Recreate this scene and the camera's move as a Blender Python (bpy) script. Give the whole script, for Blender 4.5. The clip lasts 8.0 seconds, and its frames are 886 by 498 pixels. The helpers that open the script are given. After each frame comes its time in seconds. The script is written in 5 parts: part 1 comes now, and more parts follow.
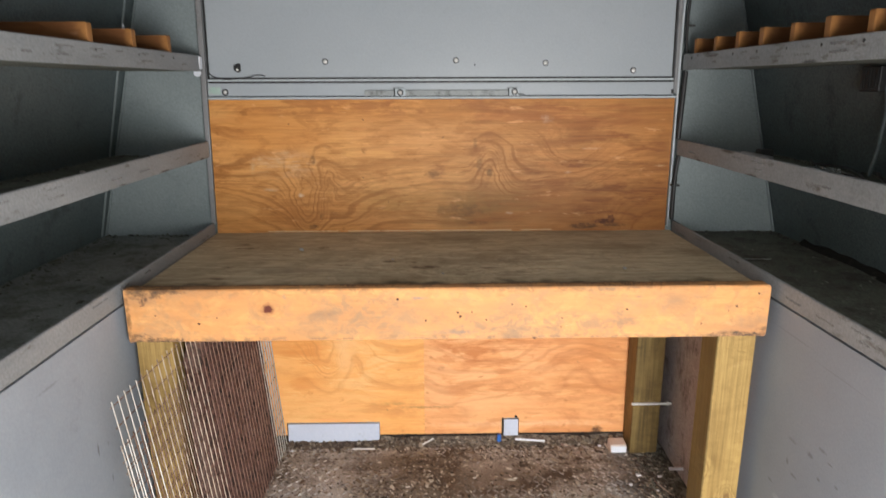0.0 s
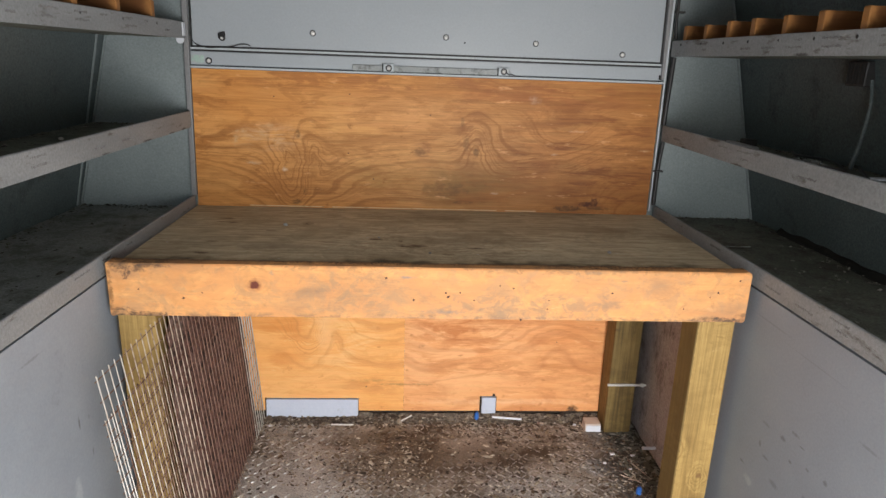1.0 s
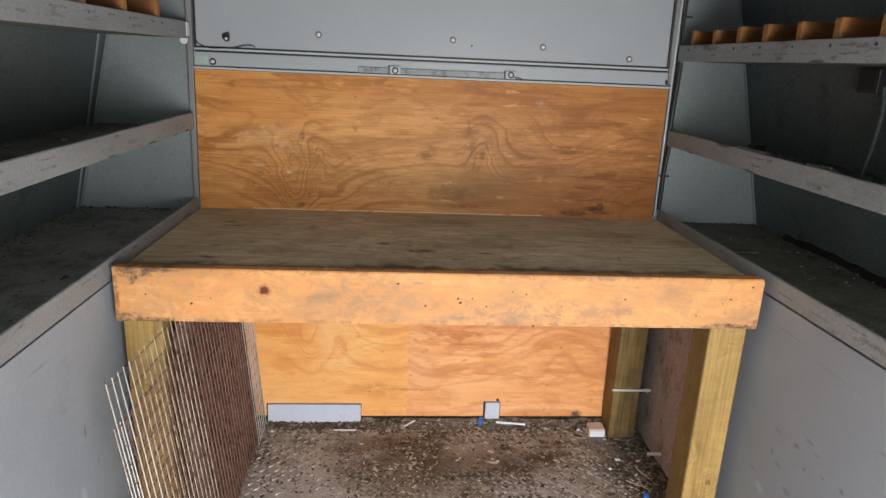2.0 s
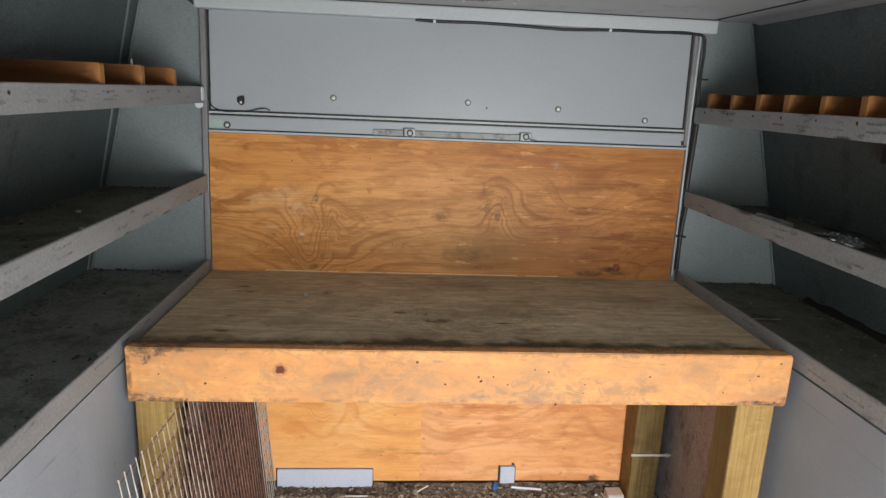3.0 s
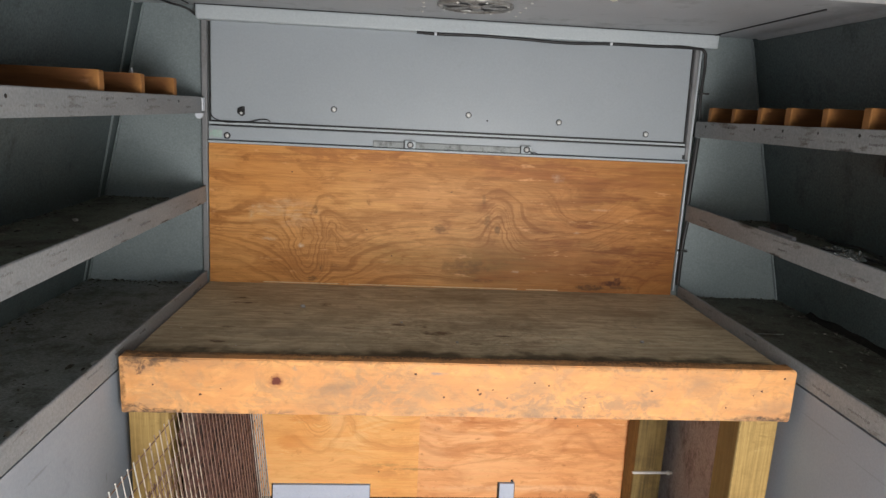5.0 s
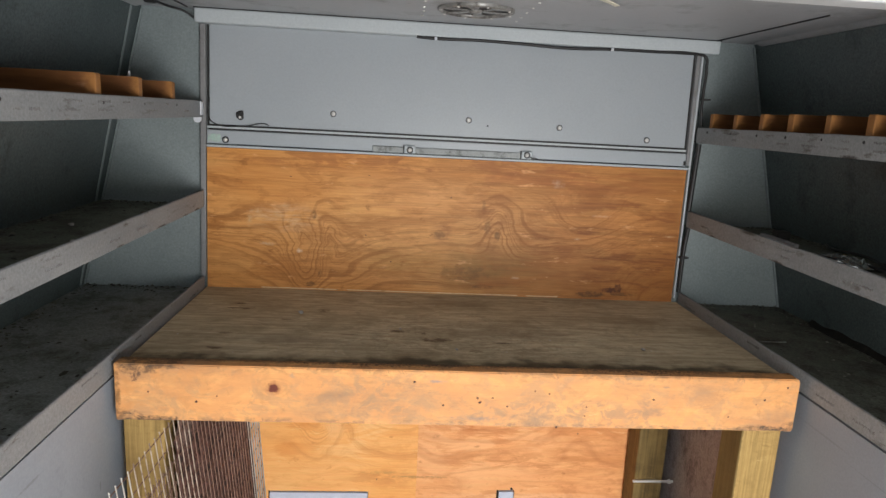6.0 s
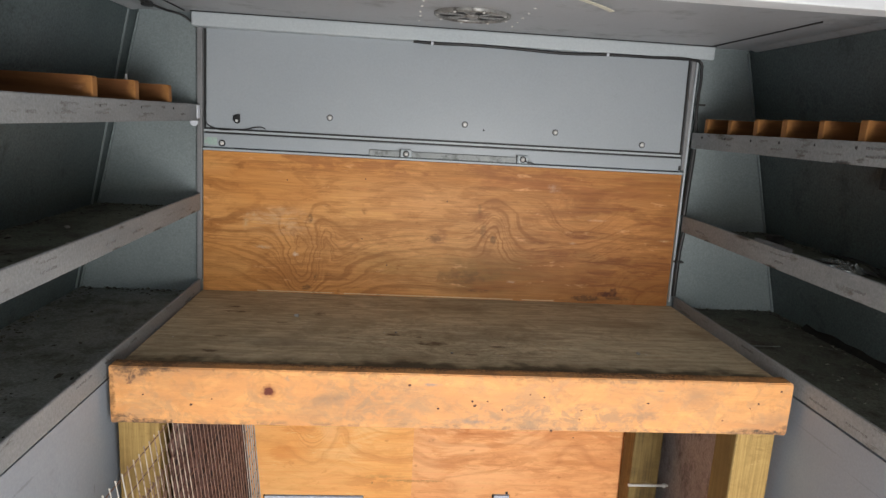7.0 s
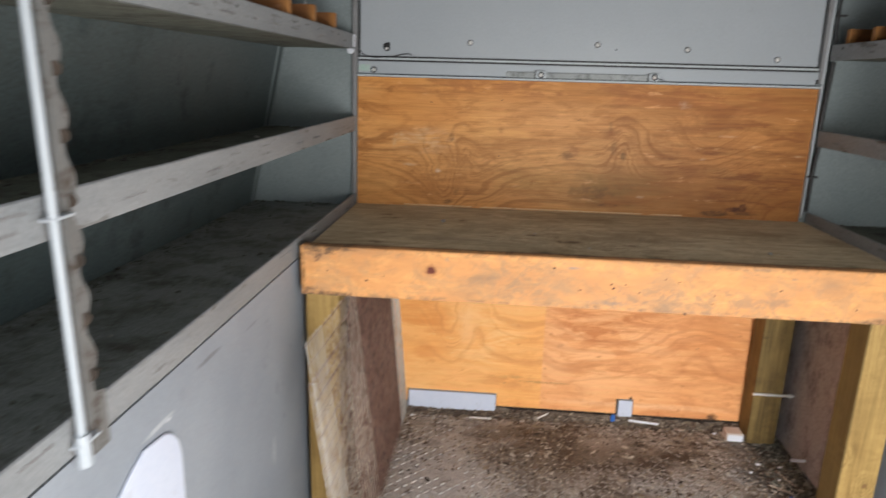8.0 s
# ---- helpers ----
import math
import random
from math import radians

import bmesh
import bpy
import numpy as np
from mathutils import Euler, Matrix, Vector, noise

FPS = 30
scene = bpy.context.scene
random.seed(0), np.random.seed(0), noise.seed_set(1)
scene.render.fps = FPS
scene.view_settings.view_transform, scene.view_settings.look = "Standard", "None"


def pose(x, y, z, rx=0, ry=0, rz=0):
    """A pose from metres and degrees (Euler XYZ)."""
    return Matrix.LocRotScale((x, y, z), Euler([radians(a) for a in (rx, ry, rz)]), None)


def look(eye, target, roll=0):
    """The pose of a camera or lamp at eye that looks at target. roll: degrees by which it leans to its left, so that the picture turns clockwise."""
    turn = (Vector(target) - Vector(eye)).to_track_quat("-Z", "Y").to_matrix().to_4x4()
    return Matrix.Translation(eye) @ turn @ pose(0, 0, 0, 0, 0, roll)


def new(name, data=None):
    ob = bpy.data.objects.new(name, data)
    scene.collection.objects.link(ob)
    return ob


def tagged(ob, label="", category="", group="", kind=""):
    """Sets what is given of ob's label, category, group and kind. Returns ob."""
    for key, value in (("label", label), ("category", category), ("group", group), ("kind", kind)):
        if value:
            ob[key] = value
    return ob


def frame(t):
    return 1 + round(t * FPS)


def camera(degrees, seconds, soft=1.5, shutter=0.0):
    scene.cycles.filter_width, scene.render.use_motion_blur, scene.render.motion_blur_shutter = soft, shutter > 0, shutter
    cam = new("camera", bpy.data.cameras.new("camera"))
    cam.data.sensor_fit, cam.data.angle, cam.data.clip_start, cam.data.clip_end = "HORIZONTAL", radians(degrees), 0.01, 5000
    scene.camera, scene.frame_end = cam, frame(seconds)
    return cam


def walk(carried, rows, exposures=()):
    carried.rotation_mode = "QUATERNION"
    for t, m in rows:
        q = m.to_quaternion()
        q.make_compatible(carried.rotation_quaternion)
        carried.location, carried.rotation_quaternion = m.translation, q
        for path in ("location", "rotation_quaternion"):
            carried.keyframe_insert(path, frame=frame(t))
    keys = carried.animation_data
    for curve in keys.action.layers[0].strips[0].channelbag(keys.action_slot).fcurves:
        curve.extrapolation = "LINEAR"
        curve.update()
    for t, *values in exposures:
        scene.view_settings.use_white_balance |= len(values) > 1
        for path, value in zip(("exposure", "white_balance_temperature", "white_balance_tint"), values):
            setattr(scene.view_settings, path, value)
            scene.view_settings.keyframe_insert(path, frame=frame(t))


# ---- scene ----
cam = camera(68.8, 8.0, soft=1.45, shutter=0.25)
EXPOSURE = 1.0
PATH = [
    (0, (0.05, -1.477, 1.294), (0.084, 0.461, 0.801), -0.2),
    (0.2, (0.037, -1.474, 1.271), (0.116, 0.448, 0.726), 0.5),
    (0.5, (0.017, -1.477, 1.282), (0.117, 0.44, 0.723), 1.2),
    (0.8, (0.003, -1.476, 1.296), (0.124, 0.441, 0.739), 1.9),
    (1, (0.004, -1.472, 1.302), (0.129, 0.443, 0.74), 2.1),
    (1.2, (-0.009, -1.470, 1.299), (0.130, 0.444, 0.736), 2.3),
    (2.3, (-0.054, -1.430, 1.313), (0.105, 0.487, 0.764), 2.6),
    (2.5, (-0.057, -1.412, 1.334), (0.097, 0.51, 0.804), 2.6),
    (2.8, (-0.089, -1.386, 1.4), (0.064, 0.548, 0.913), 2.6),
    (3, (-0.093, -1.387, 1.401), (0.057, 0.551, 0.931), 2.5),
    (3.2, (-0.095, -1.386, 1.399), (0.055, 0.556, 0.945), 2.6),
    (3.5, (-0.094, -1.387, 1.405), (0.052, 0.56, 0.969), 2.6),
    (3.8, (-0.087, -1.385, 1.393), (0.06, 0.562, 0.961), 2.6),
    (4, (-0.075, -1.392, 1.363), (0.068, 0.557, 0.935), 2.7),
    (4.2, (-0.066, -1.4, 1.344), (0.074, 0.548, 0.914), 2.8),
    (4.5, (-0.076, -1.377, 1.383), (0.068, 0.572, 0.959), 2.8),
    (4.7, (-0.084, -1.379, 1.381), (0.062, 0.570, 0.960), 2.8),
    (5.8, (-0.094, -1.361, 1.393), (0.058, 0.591, 0.984), 3.1),
    (6, (-0.091, -1.36, 1.383), (0.06, 0.593, 0.979), 3.1),
    (6.2, (-0.088, -1.361, 1.382), (0.066, 0.593, 0.984), 3.2),
    (6.5, (-0.083, -1.364, 1.38), (0.069, 0.59, 0.984), 3.2),
    (6.8, (-0.086, -1.367, 1.382), (0.069, 0.588, 0.989), 3.3),
    (7, (-0.088, -1.365, 1.382), (0.072, 0.59, 0.992), 3.3),
    (7.2, (-0.085, -1.346, 1.382), (0.075, 0.609, 0.992), 3.3),
    (7.5, (-0.099, -1.373, 1.358), (0.053, 0.58, 0.952), 3.3),
    (7.6, (-0.112, -1.404, 1.345), (0.012, 0.545, 0.913), 3.0),
    (7.7, (-0.126, -1.451, 1.309), (-0.051, 0.497, 0.863), 3.0),
    (7.8, (-0.149, -1.491, 1.284), (-0.136, 0.454, 0.819), 2.7),
    (7.9, (-0.169, -1.529, 1.271), (-0.24, 0.407, 0.773), 2.2),
    (8, (-0.193, -1.579, 1.251), (-0.343, 0.348, 0.738), 1.6),
]
walk(cam, [(t, look(eye, target, roll)) for t, eye, target, roll in PATH], exposures=[(0, EXPOSURE + 0.06), (0.5, EXPOSURE - 0.02), (2.5, EXPOSURE - 0.13), (8, EXPOSURE - 0.12)])

# ---------------------------------------------------------------- light
world = bpy.data.worlds.new("world")
scene.world = world
world.use_nodes = True
wn = world.node_tree.nodes
sky = wn.new("ShaderNodeTexSky")
sky.sky_type = "NISHITA"
sky.sun_disc = False
sky.sun_elevation, sky.sun_rotation = radians(55), radians(195)
sky.air_density, sky.dust_density = 1.0, 4.0
world.node_tree.links.new(sky.outputs["Color"], wn["Background"].inputs["Color"])
wn["Background"].inputs["Strength"].default_value = 0.15

sun = new("sun", bpy.data.lights.new("sun", "SUN"))
sun.data.energy, sun.data.angle, sun.data.color = 3.0, radians(20), (1.0, 0.96, 0.9)
sun.matrix_basis = look((-0.15, -0.55, 0.82), (0, 0, 0))

# skylight of the open rear doorway
door_light = new("doorway_skylight", bpy.data.lights.new("doorway_skylight", "AREA"))
door_light.data.shape, door_light.data.size, door_light.data.size_y = "RECTANGLE", 0.76, 1.18
door_light.data.energy, door_light.data.color = 32.0, (1.0, 0.985, 0.97)
door_light.matrix_basis = look((0.50, -1.97, 0.60), (-0.10, -0.4, 0.25))


# ---------------------------------------------------------------- materials
def nodes_of(name):
    m = bpy.data.materials.new(name)
    m.use_nodes = True
    return m, m.node_tree.nodes, m.node_tree.links, m.node_tree.nodes["Principled BSDF"]


def mixed(nt, links, fac, a, b):
    """Colour node that goes from a to b by fac; a and b are colours or sockets."""
    mx = nt.new("ShaderNodeMix")
    mx.data_type = "RGBA"
    if isinstance(fac, (int, float)):
        mx.inputs[0].default_value = fac
    else:
        links.new(fac, mx.inputs[0])
    for i, c in ((6, a), (7, b)):
        if isinstance(c, tuple):
            mx.inputs[i].default_value = (*c, 1)
        else:
            links.new(c, mx.inputs[i])
    return mx.outputs[2]


def field(nt, links, scale, detail=4, rough=0.6, stretch=(1, 1, 1), lo=0.0, hi=1.0, shift=(0, 0, 0), warp=0.0):
    """Noise in object space, remapped so that lo..hi becomes 0..1."""
    tc, mp, nz, rg = (nt.new("ShaderNode" + k) for k in ("TexCoord", "Mapping", "TexNoise", "MapRange"))
    mp.inputs["Scale"].default_value = stretch
    mp.inputs["Location"].default_value = shift
    nz.inputs["Scale"].default_value, nz.inputs["Detail"].default_value, nz.inputs["Roughness"].default_value = scale, detail, rough
    nz.inputs["Distortion"].default_value = warp
    rg.inputs["From Min"].default_value, rg.inputs["From Max"].default_value = lo, hi
    links.new(tc.outputs["Object"], mp.inputs[0])
    links.new(mp.outputs[0], nz.inputs["Vector"])
    links.new(nz.outputs["Fac"], rg.inputs["Value"])
    return rg.outputs[0]


def bumped(nt, links, b, height, strength, dist=0.002):
    bp = nt.new("ShaderNodeBump")
    bp.inputs["Strength"].default_value, bp.inputs["Distance"].default_value = strength, dist
    links.new(height, bp.inputs["Height"])
    links.new(bp.outputs[0], b.inputs["Normal"])


def blob(nt, links, x, y, z, rx, ry, rz, inner=0.4, rag=0.25):
    """1 in the middle of a ragged ellipsoid, 0 outside it."""
    tc, add, sub, mul, ln, rg = (nt.new("ShaderNode" + k) for k in ("TexCoord", "VectorMath", "VectorMath", "VectorMath", "VectorMath", "MapRange"))
    nz = nt.new("ShaderNodeTexNoise")
    nz.inputs["Scale"].default_value, nz.inputs["Detail"].default_value = 1.4 / max(min(rx, rz, ry), 0.008), 6
    sub.operation, mul.operation, ln.operation, add.operation = "SUBTRACT", "MULTIPLY", "LENGTH", "MULTIPLY_ADD"
    links.new(tc.outputs["Object"], sub.inputs[0])
    links.new(tc.outputs["Object"], nz.inputs["Vector"])
    sub.inputs[1].default_value = (x, y, z)
    links.new(sub.outputs[0], mul.inputs[0])
    mul.inputs[1].default_value = (1 / rx, 1 / ry, 1 / rz)
    links.new(nz.outputs["Color"], add.inputs[0])
    add.inputs[1].default_value = (2 * rag,) * 3
    half = nt.new("ShaderNodeVectorMath")
    half.operation = "SUBTRACT"
    half.inputs[1].default_value = (rag,) * 3
    links.new(mul.outputs[0], half.inputs[0])
    links.new(half.outputs[0], add.inputs[2])
    links.new(add.outputs[0], ln.inputs[0])
    rg.interpolation_type = "SMOOTHSTEP"
    rg.inputs["From Min"].default_value, rg.inputs["From Max"].default_value = 1.0, inner
    links.new(ln.outputs["Value"], rg.inputs["Value"])
    return rg.outputs[0]


def math_node(nt, links, op, a, b):
    n = nt.new("ShaderNodeMath")
    n.operation = op
    for i, v in enumerate((a, b)):
        if isinstance(v, (int, float)):
            n.inputs[i].default_value = v
        else:
            links.new(v, n.inputs[i])
    return n.outputs[0]


def paint(name, a, b_col, dirt, rough=0.5, dirt_lo=0.55, dirt_hi=0.75, metal=0.0, scale=3.0, stretch=(1, 1, 1), bump=0.06, spec=0.5, grain=0.07, stains=()):
    """Painted or dusty surface: two tones, fine speckle and patches of dirt."""
    m, nt, links, b = nodes_of(name)
    col = mixed(nt, links, field(nt, links, scale, 5, 0.6, stretch, 0.3, 0.7), a, b_col)
    patches = field(nt, links, scale * 2.3, 8, 0.7, stretch, dirt_lo, dirt_hi, (3, 1, 7))
    col = mixed(nt, links, patches, col, dirt)
    for x, y, z, rx, ry, rz, c, k in stains:
        col = mixed(nt, links, math_node(nt, links, "MULTIPLY", blob(nt, links, x, y, z, rx, ry, rz, 0.3, 0.5), k), col, c)
    fine = field(nt, links, 160, 3, 0.7, (1, 1, 1), 0.3, 0.7)
    speck = nt.new("ShaderNodeMix")
    speck.data_type, speck.blend_type = "RGBA", "OVERLAY"
    speck.inputs[0].default_value = grain
    links.new(col, speck.inputs[6])
    links.new(fine, speck.inputs[7])
    links.new(speck.outputs[2], b.inputs["Base Color"])
    rr = nt.new("ShaderNodeMapRange")
    rr.inputs["To Min"].default_value, rr.inputs["To Max"].default_value = rough, min(1, rough + 0.3)
    links.new(patches, rr.inputs["Value"])
    links.new(rr.outputs[0], b.inputs["Roughness"])
    b.inputs["Metallic"].default_value = metal
    b.inputs["Specular IOR Level"].default_value = spec
    bumped(nt, links, b, fine, bump, 0.0006)
    return m


def wood(name, light, dark, grime, rings=7.0, stretch=(0.9, 1, 3.2), grime_lo=0.62, grime_hi=0.8, rough=0.6, seed=0.0, contrast=0.6, scale=1.3, warp=0.8, knots=(), stains=(), fibre_gain=0.2, tint=None, detail=2.6, fibres=(0.1, 1, 3.6), blotch=0.35, mottle=(0.55, 1, 1.5), slope=0.0, patches=()):
    """Rotary-cut or sawn timber: contour-line grain round its knots, fibres, ragged stains, grime.
    knots: x, y, z, radii, height. stains: x, y, z, radii, colour, strength."""
    m, nt, links, b = nodes_of(name)
    h = field(nt, links, scale, detail, 0.5, stretch, 0.0, 1.0, (seed, seed * 2, seed * 3), warp)
    if slope:
        tc, xyz = nt.new("ShaderNodeTexCoord"), nt.new("ShaderNodeSeparateXYZ")
        links.new(tc.outputs["Object"], xyz.inputs[0])
        h = math_node(nt, links, "ADD", math_node(nt, links, "MULTIPLY", h, 0.6), math_node(nt, links, "MULTIPLY", xyz.outputs[2], slope))
    for x, y, z, rx, ry, rz, amp in knots:
        h = math_node(nt, links, "ADD", h, math_node(nt, links, "MULTIPLY", blob(nt, links, x, y, z, rx, ry, rz, 0.0, 0.3), amp))
    ring = nt.new("ShaderNodeMapRange")
    ring.inputs["From Min"].default_value, ring.inputs["From Max"].default_value = 0.15, 0.5
    links.new(math_node(nt, links, "PINGPONG", math_node(nt, links, "MULTIPLY", h, rings), 0.5), ring.inputs["Value"])
    gate = field(nt, links, 4.5, 5, 0.65, (0.7, 1, 1.2), 0.34, 0.6, (seed + 9, 1, 3))
    ring_amount = math_node(nt, links, "MULTIPLY", math_node(nt, links, "MULTIPLY", ring.outputs[0], contrast), gate)
    broad = field(nt, links, 2.4, 4, 0.55, (1, 1, 2), 0.35, 0.68, (seed, 4, 2))
    tone = mixed(nt, links, broad, light, tint or tuple(0.55 * p + 0.45 * q for p, q in zip(light, dark)))
    col = mixed(nt, links, ring_amount, tone, dark)
    mid = tuple(0.3 * p + 0.7 * q for p, q in zip(light, dark))
    patch = field(nt, links, 7.0, 9, 0.72, mottle, 0.49, 0.61, (seed + 2, 6, 1), 0.6)
    col = mixed(nt, links, math_node(nt, links, "MULTIPLY", patch, blotch), col, mid)
    small = field(nt, links, 24.0, 7, 0.7, mottle, 0.53, 0.63, (seed + 4, 3, 8), 0.8)
    col = mixed(nt, links, math_node(nt, links, "MULTIPLY", small, blotch * 0.8), col, tuple(0.1 * p + 0.9 * q for p, q in zip(light, dark)))
    fibre = field(nt, links, 44, 6, 0.7, fibres, 0.3, 0.7, (seed, 0, 0))
    fmix = nt.new("ShaderNodeMix")
    fmix.data_type, fmix.blend_type = "RGBA", "OVERLAY"
    fmix.inputs[0].default_value = fibre_gain
    links.new(col, fmix.inputs[6])
    links.new(fibre, fmix.inputs[7])
    col = fmix.outputs[2]
    flecks = field(nt, links, 46, 3, 0.6, (0.35, 0.6, 1.0), 0.63, 0.73, (seed, 7, 5))
    pale = field(nt, links, 26, 5, 0.65, (0.4, 0.6, 1.2), 0.64, 0.70, (seed + 3, 1, 5))
    col = mixed(nt, links, math_node(nt, links, "MULTIPLY", pale, 0.45), col, tuple(min(0.9, 1.25 * q + 0.05) for q in light))
    col = mixed(nt, links, math_node(nt, links, "MULTIPLY", flecks, 0.55), col, dark)
    stain = field(nt, links, 5.5, 7, 0.65, (0.6, 1, 1.5), grime_lo, grime_hi, (seed + 5, 2, 1))
    col = mixed(nt, links, math_node(nt, links, "MULTIPLY", stain, 0.75), col, grime)
    for x, y, z, rx, ry, rz, c, k, size in patches:
        ragged = math_node(nt, links, "MULTIPLY", field(nt, links, size, 9, 0.7, mottle, 0.5, 0.57, (seed + x, 5, 5), 1.2), k)
        col = mixed(nt, links, math_node(nt, links, "MULTIPLY", blob(nt, links, x, y, z, rx, ry, rz, 0.3, 0.3), ragged), col, c)
    worn = field(nt, links, 70, 5, 0.7, (0.6, 1, 1), 0.36, 0.56, (seed, 8, 8))
    for x, y, z, rx, ry, rz, c, k in stains:
        if sorted((rx, ry, rz))[1] < 0.15 and k < 0.95:
            k = math_node(nt, links, "MULTIPLY", worn, k)
        col = mixed(nt, links, math_node(nt, links, "MULTIPLY", blob(nt, links, x, y, z, rx, ry, rz, 0.55 if max(c) < 0.17 else -0.1, 0.2 if rx > 1.2 and rz < 0.01 else 0.6), k), col, c)
    links.new(col, b.inputs["Base Color"])
    b.inputs["Roughness"].default_value, b.inputs["Specular IOR Level"].default_value = rough, 0.22
    bumped(nt, links, b, fibre, 0.3, 0.0015)
    return m


def figured(name, light, tint, dark, bumps, freq=42.0, contrast=0.6, seed=0.0, blotch=0.5, rough=0.5, bands=(), stains=(), gain=0.25, wobble=1.0, gate_lo=0.36):
    """Rotary-cut veneer: growth lines follow a height that rises with z and swells round its knots.
    bumps: x, z, radius across, radius up, height. bands: x, z, radii, colour, strength, grain size. stains: as in wood()."""
    m, nt, links, b = nodes_of(name)
    tc, xyz = nt.new("ShaderNodeTexCoord"), nt.new("ShaderNodeSeparateXYZ")

    def swirl(scale, detail, reach, shift):
        mp, nz, ma = nt.new("ShaderNodeMapping"), nt.new("ShaderNodeTexNoise"), nt.new("ShaderNodeVectorMath")
        mp.inputs["Location"].default_value = (shift, shift * 2, shift * 3)
        mp.inputs["Scale"].default_value = (0.6, 1, 1.6)
        nz.inputs["Scale"].default_value, nz.inputs["Detail"].default_value = scale, detail
        ma.operation = "MULTIPLY_ADD"
        ma.inputs[1].default_value = (reach, 0, reach * 0.7)
        ma.inputs[2].default_value = (-reach / 2, 0, -reach * 0.35)
        links.new(tc.outputs["Object"], mp.inputs[0])
        links.new(mp.outputs[0], nz.inputs["Vector"])
        links.new(nz.outputs["Color"], ma.inputs[0])
        return ma.outputs[0]

    def added(a, c):
        ad = nt.new("ShaderNodeVectorMath")
        links.new(a, ad.inputs[0])
        links.new(c, ad.inputs[1])
        return ad.outputs[0]

    place = added(added(tc.outputs["Object"], swirl(3.2, 2, 0.10 * wobble, seed)), swirl(11, 6, 0.06 * wobble, seed + 4))
    links.new(place, xyz.inputs[0])
    h, near = xyz.outputs[2], 0.0
    for x, z, rx, rz, amp in bumps:
        sub, mul, dot = (nt.new("ShaderNodeVectorMath") for _ in range(3))
        sub.operation, mul.operation, dot.operation = "SUBTRACT", "MULTIPLY", "DOT_PRODUCT"
        sub.inputs[1].default_value, mul.inputs[1].default_value = (x, 0, z), (1 / rx, 0, 1 / rz)
        links.new(place, sub.inputs[0])
        links.new(sub.outputs[0], mul.inputs[0])
        links.new(mul.outputs[0], dot.inputs[0])
        links.new(mul.outputs[0], dot.inputs[1])
        fall = math_node(nt, links, "EXPONENT", math_node(nt, links, "MULTIPLY", dot.outputs["Value"], -1.0), 0.0)
        h = math_node(nt, links, "ADD", h, math_node(nt, links, "MULTIPLY", fall, amp))
        near = math_node(nt, links, "MAXIMUM", near, math_node(nt, links, "POWER", fall, 0.45))
    ring, edge = nt.new("ShaderNodeTexNoise"), nt.new("ShaderNodeMapRange")
    ring.noise_dimensions = "1D"
    ring.inputs["Scale"].default_value, ring.inputs["Detail"].default_value, ring.inputs["Roughness"].default_value = freq, 3.5, 0.62
    links.new(math_node(nt, links, "ADD", h, seed), ring.inputs["W"])
    edge.interpolation_type = "SMOOTHSTEP"
    edge.inputs["From Min"].default_value, edge.inputs["From Max"].default_value = 0.44, 0.68
    links.new(ring.outputs["Fac"], edge.inputs["Value"])
    gate = field(nt, links, 3.4, 5, 0.62, (0.6, 1, 1.5), gate_lo, gate_lo + 0.26, (seed + 9, 1, 3))
    gate = math_node(nt, links, "MINIMUM", math_node(nt, links, "ADD", math_node(nt, links, "MULTIPLY", gate, 0.35), near), 1.0)
    broad = field(nt, links, 2.0, 4, 0.55, (0.7, 1, 2.2), 0.36, 0.66, (seed, 4, 2), 0.5)
    col = mixed(nt, links, broad, light, tint)
    for x, y, z, rx, ry, rz, c, k in (p for p in stains if p[3] >= 0.2):
        col = mixed(nt, links, math_node(nt, links, "MULTIPLY", blob(nt, links, x, y, z, rx, ry, rz, -0.1, 0.5), k), col, c)
    mid = tuple(0.35 * p + 0.65 * q for p, q in zip(tint, dark))
    patch = field(nt, links, 6.0, 9, 0.7, (0.5, 1, 2.0), 0.5, 0.6, (seed + 2, 6, 1), 0.8)
    col = mixed(nt, links, math_node(nt, links, "MULTIPLY", patch, blotch), col, mid)
    short = field(nt, links, 15.0, 8, 0.68, (0.45, 1, 1.5), 0.52, 0.61, (seed + 6, 2, 9), 1.2)
    col = mixed(nt, links, math_node(nt, links, "MULTIPLY", short, blotch * 0.85), col, mid)
    for x, z, rx, rz, c, k, size in bands:
        ragged = math_node(nt, links, "MULTIPLY", field(nt, links, size, 8, 0.65, (0.45, 1, 2.0), 0.47, 0.56, (seed + x * 3, 5, 5), 0.9), k)
        col = mixed(nt, links, math_node(nt, links, "MULTIPLY", blob(nt, links, x, 0.73, z, rx, 2, rz, 0.25, 0.25), ragged), col, c)
    col = mixed(nt, links, math_node(nt, links, "MULTIPLY", math_node(nt, links, "MULTIPLY", edge.outputs[0], gate), contrast), col, dark)
    fibre = field(nt, links, 70, 6, 0.7, (0.09, 1, 2.6), 0.3, 0.7, (seed, 0, 0))
    fmix = nt.new("ShaderNodeMix")
    fmix.data_type, fmix.blend_type = "RGBA", "OVERLAY"
    fmix.inputs[0].default_value = gain
    links.new(col, fmix.inputs[6])
    links.new(fibre, fmix.inputs[7])
    col = fmix.outputs[2]
    pale = field(nt, links, 22, 5, 0.65, (0.4, 0.6, 1.6), 0.63, 0.70, (seed + 3, 1, 5))
    col = mixed(nt, links, math_node(nt, links, "MULTIPLY", pale, 0.5), col, tuple(min(0.9, 1.15 * q + 0.07) for q in light))
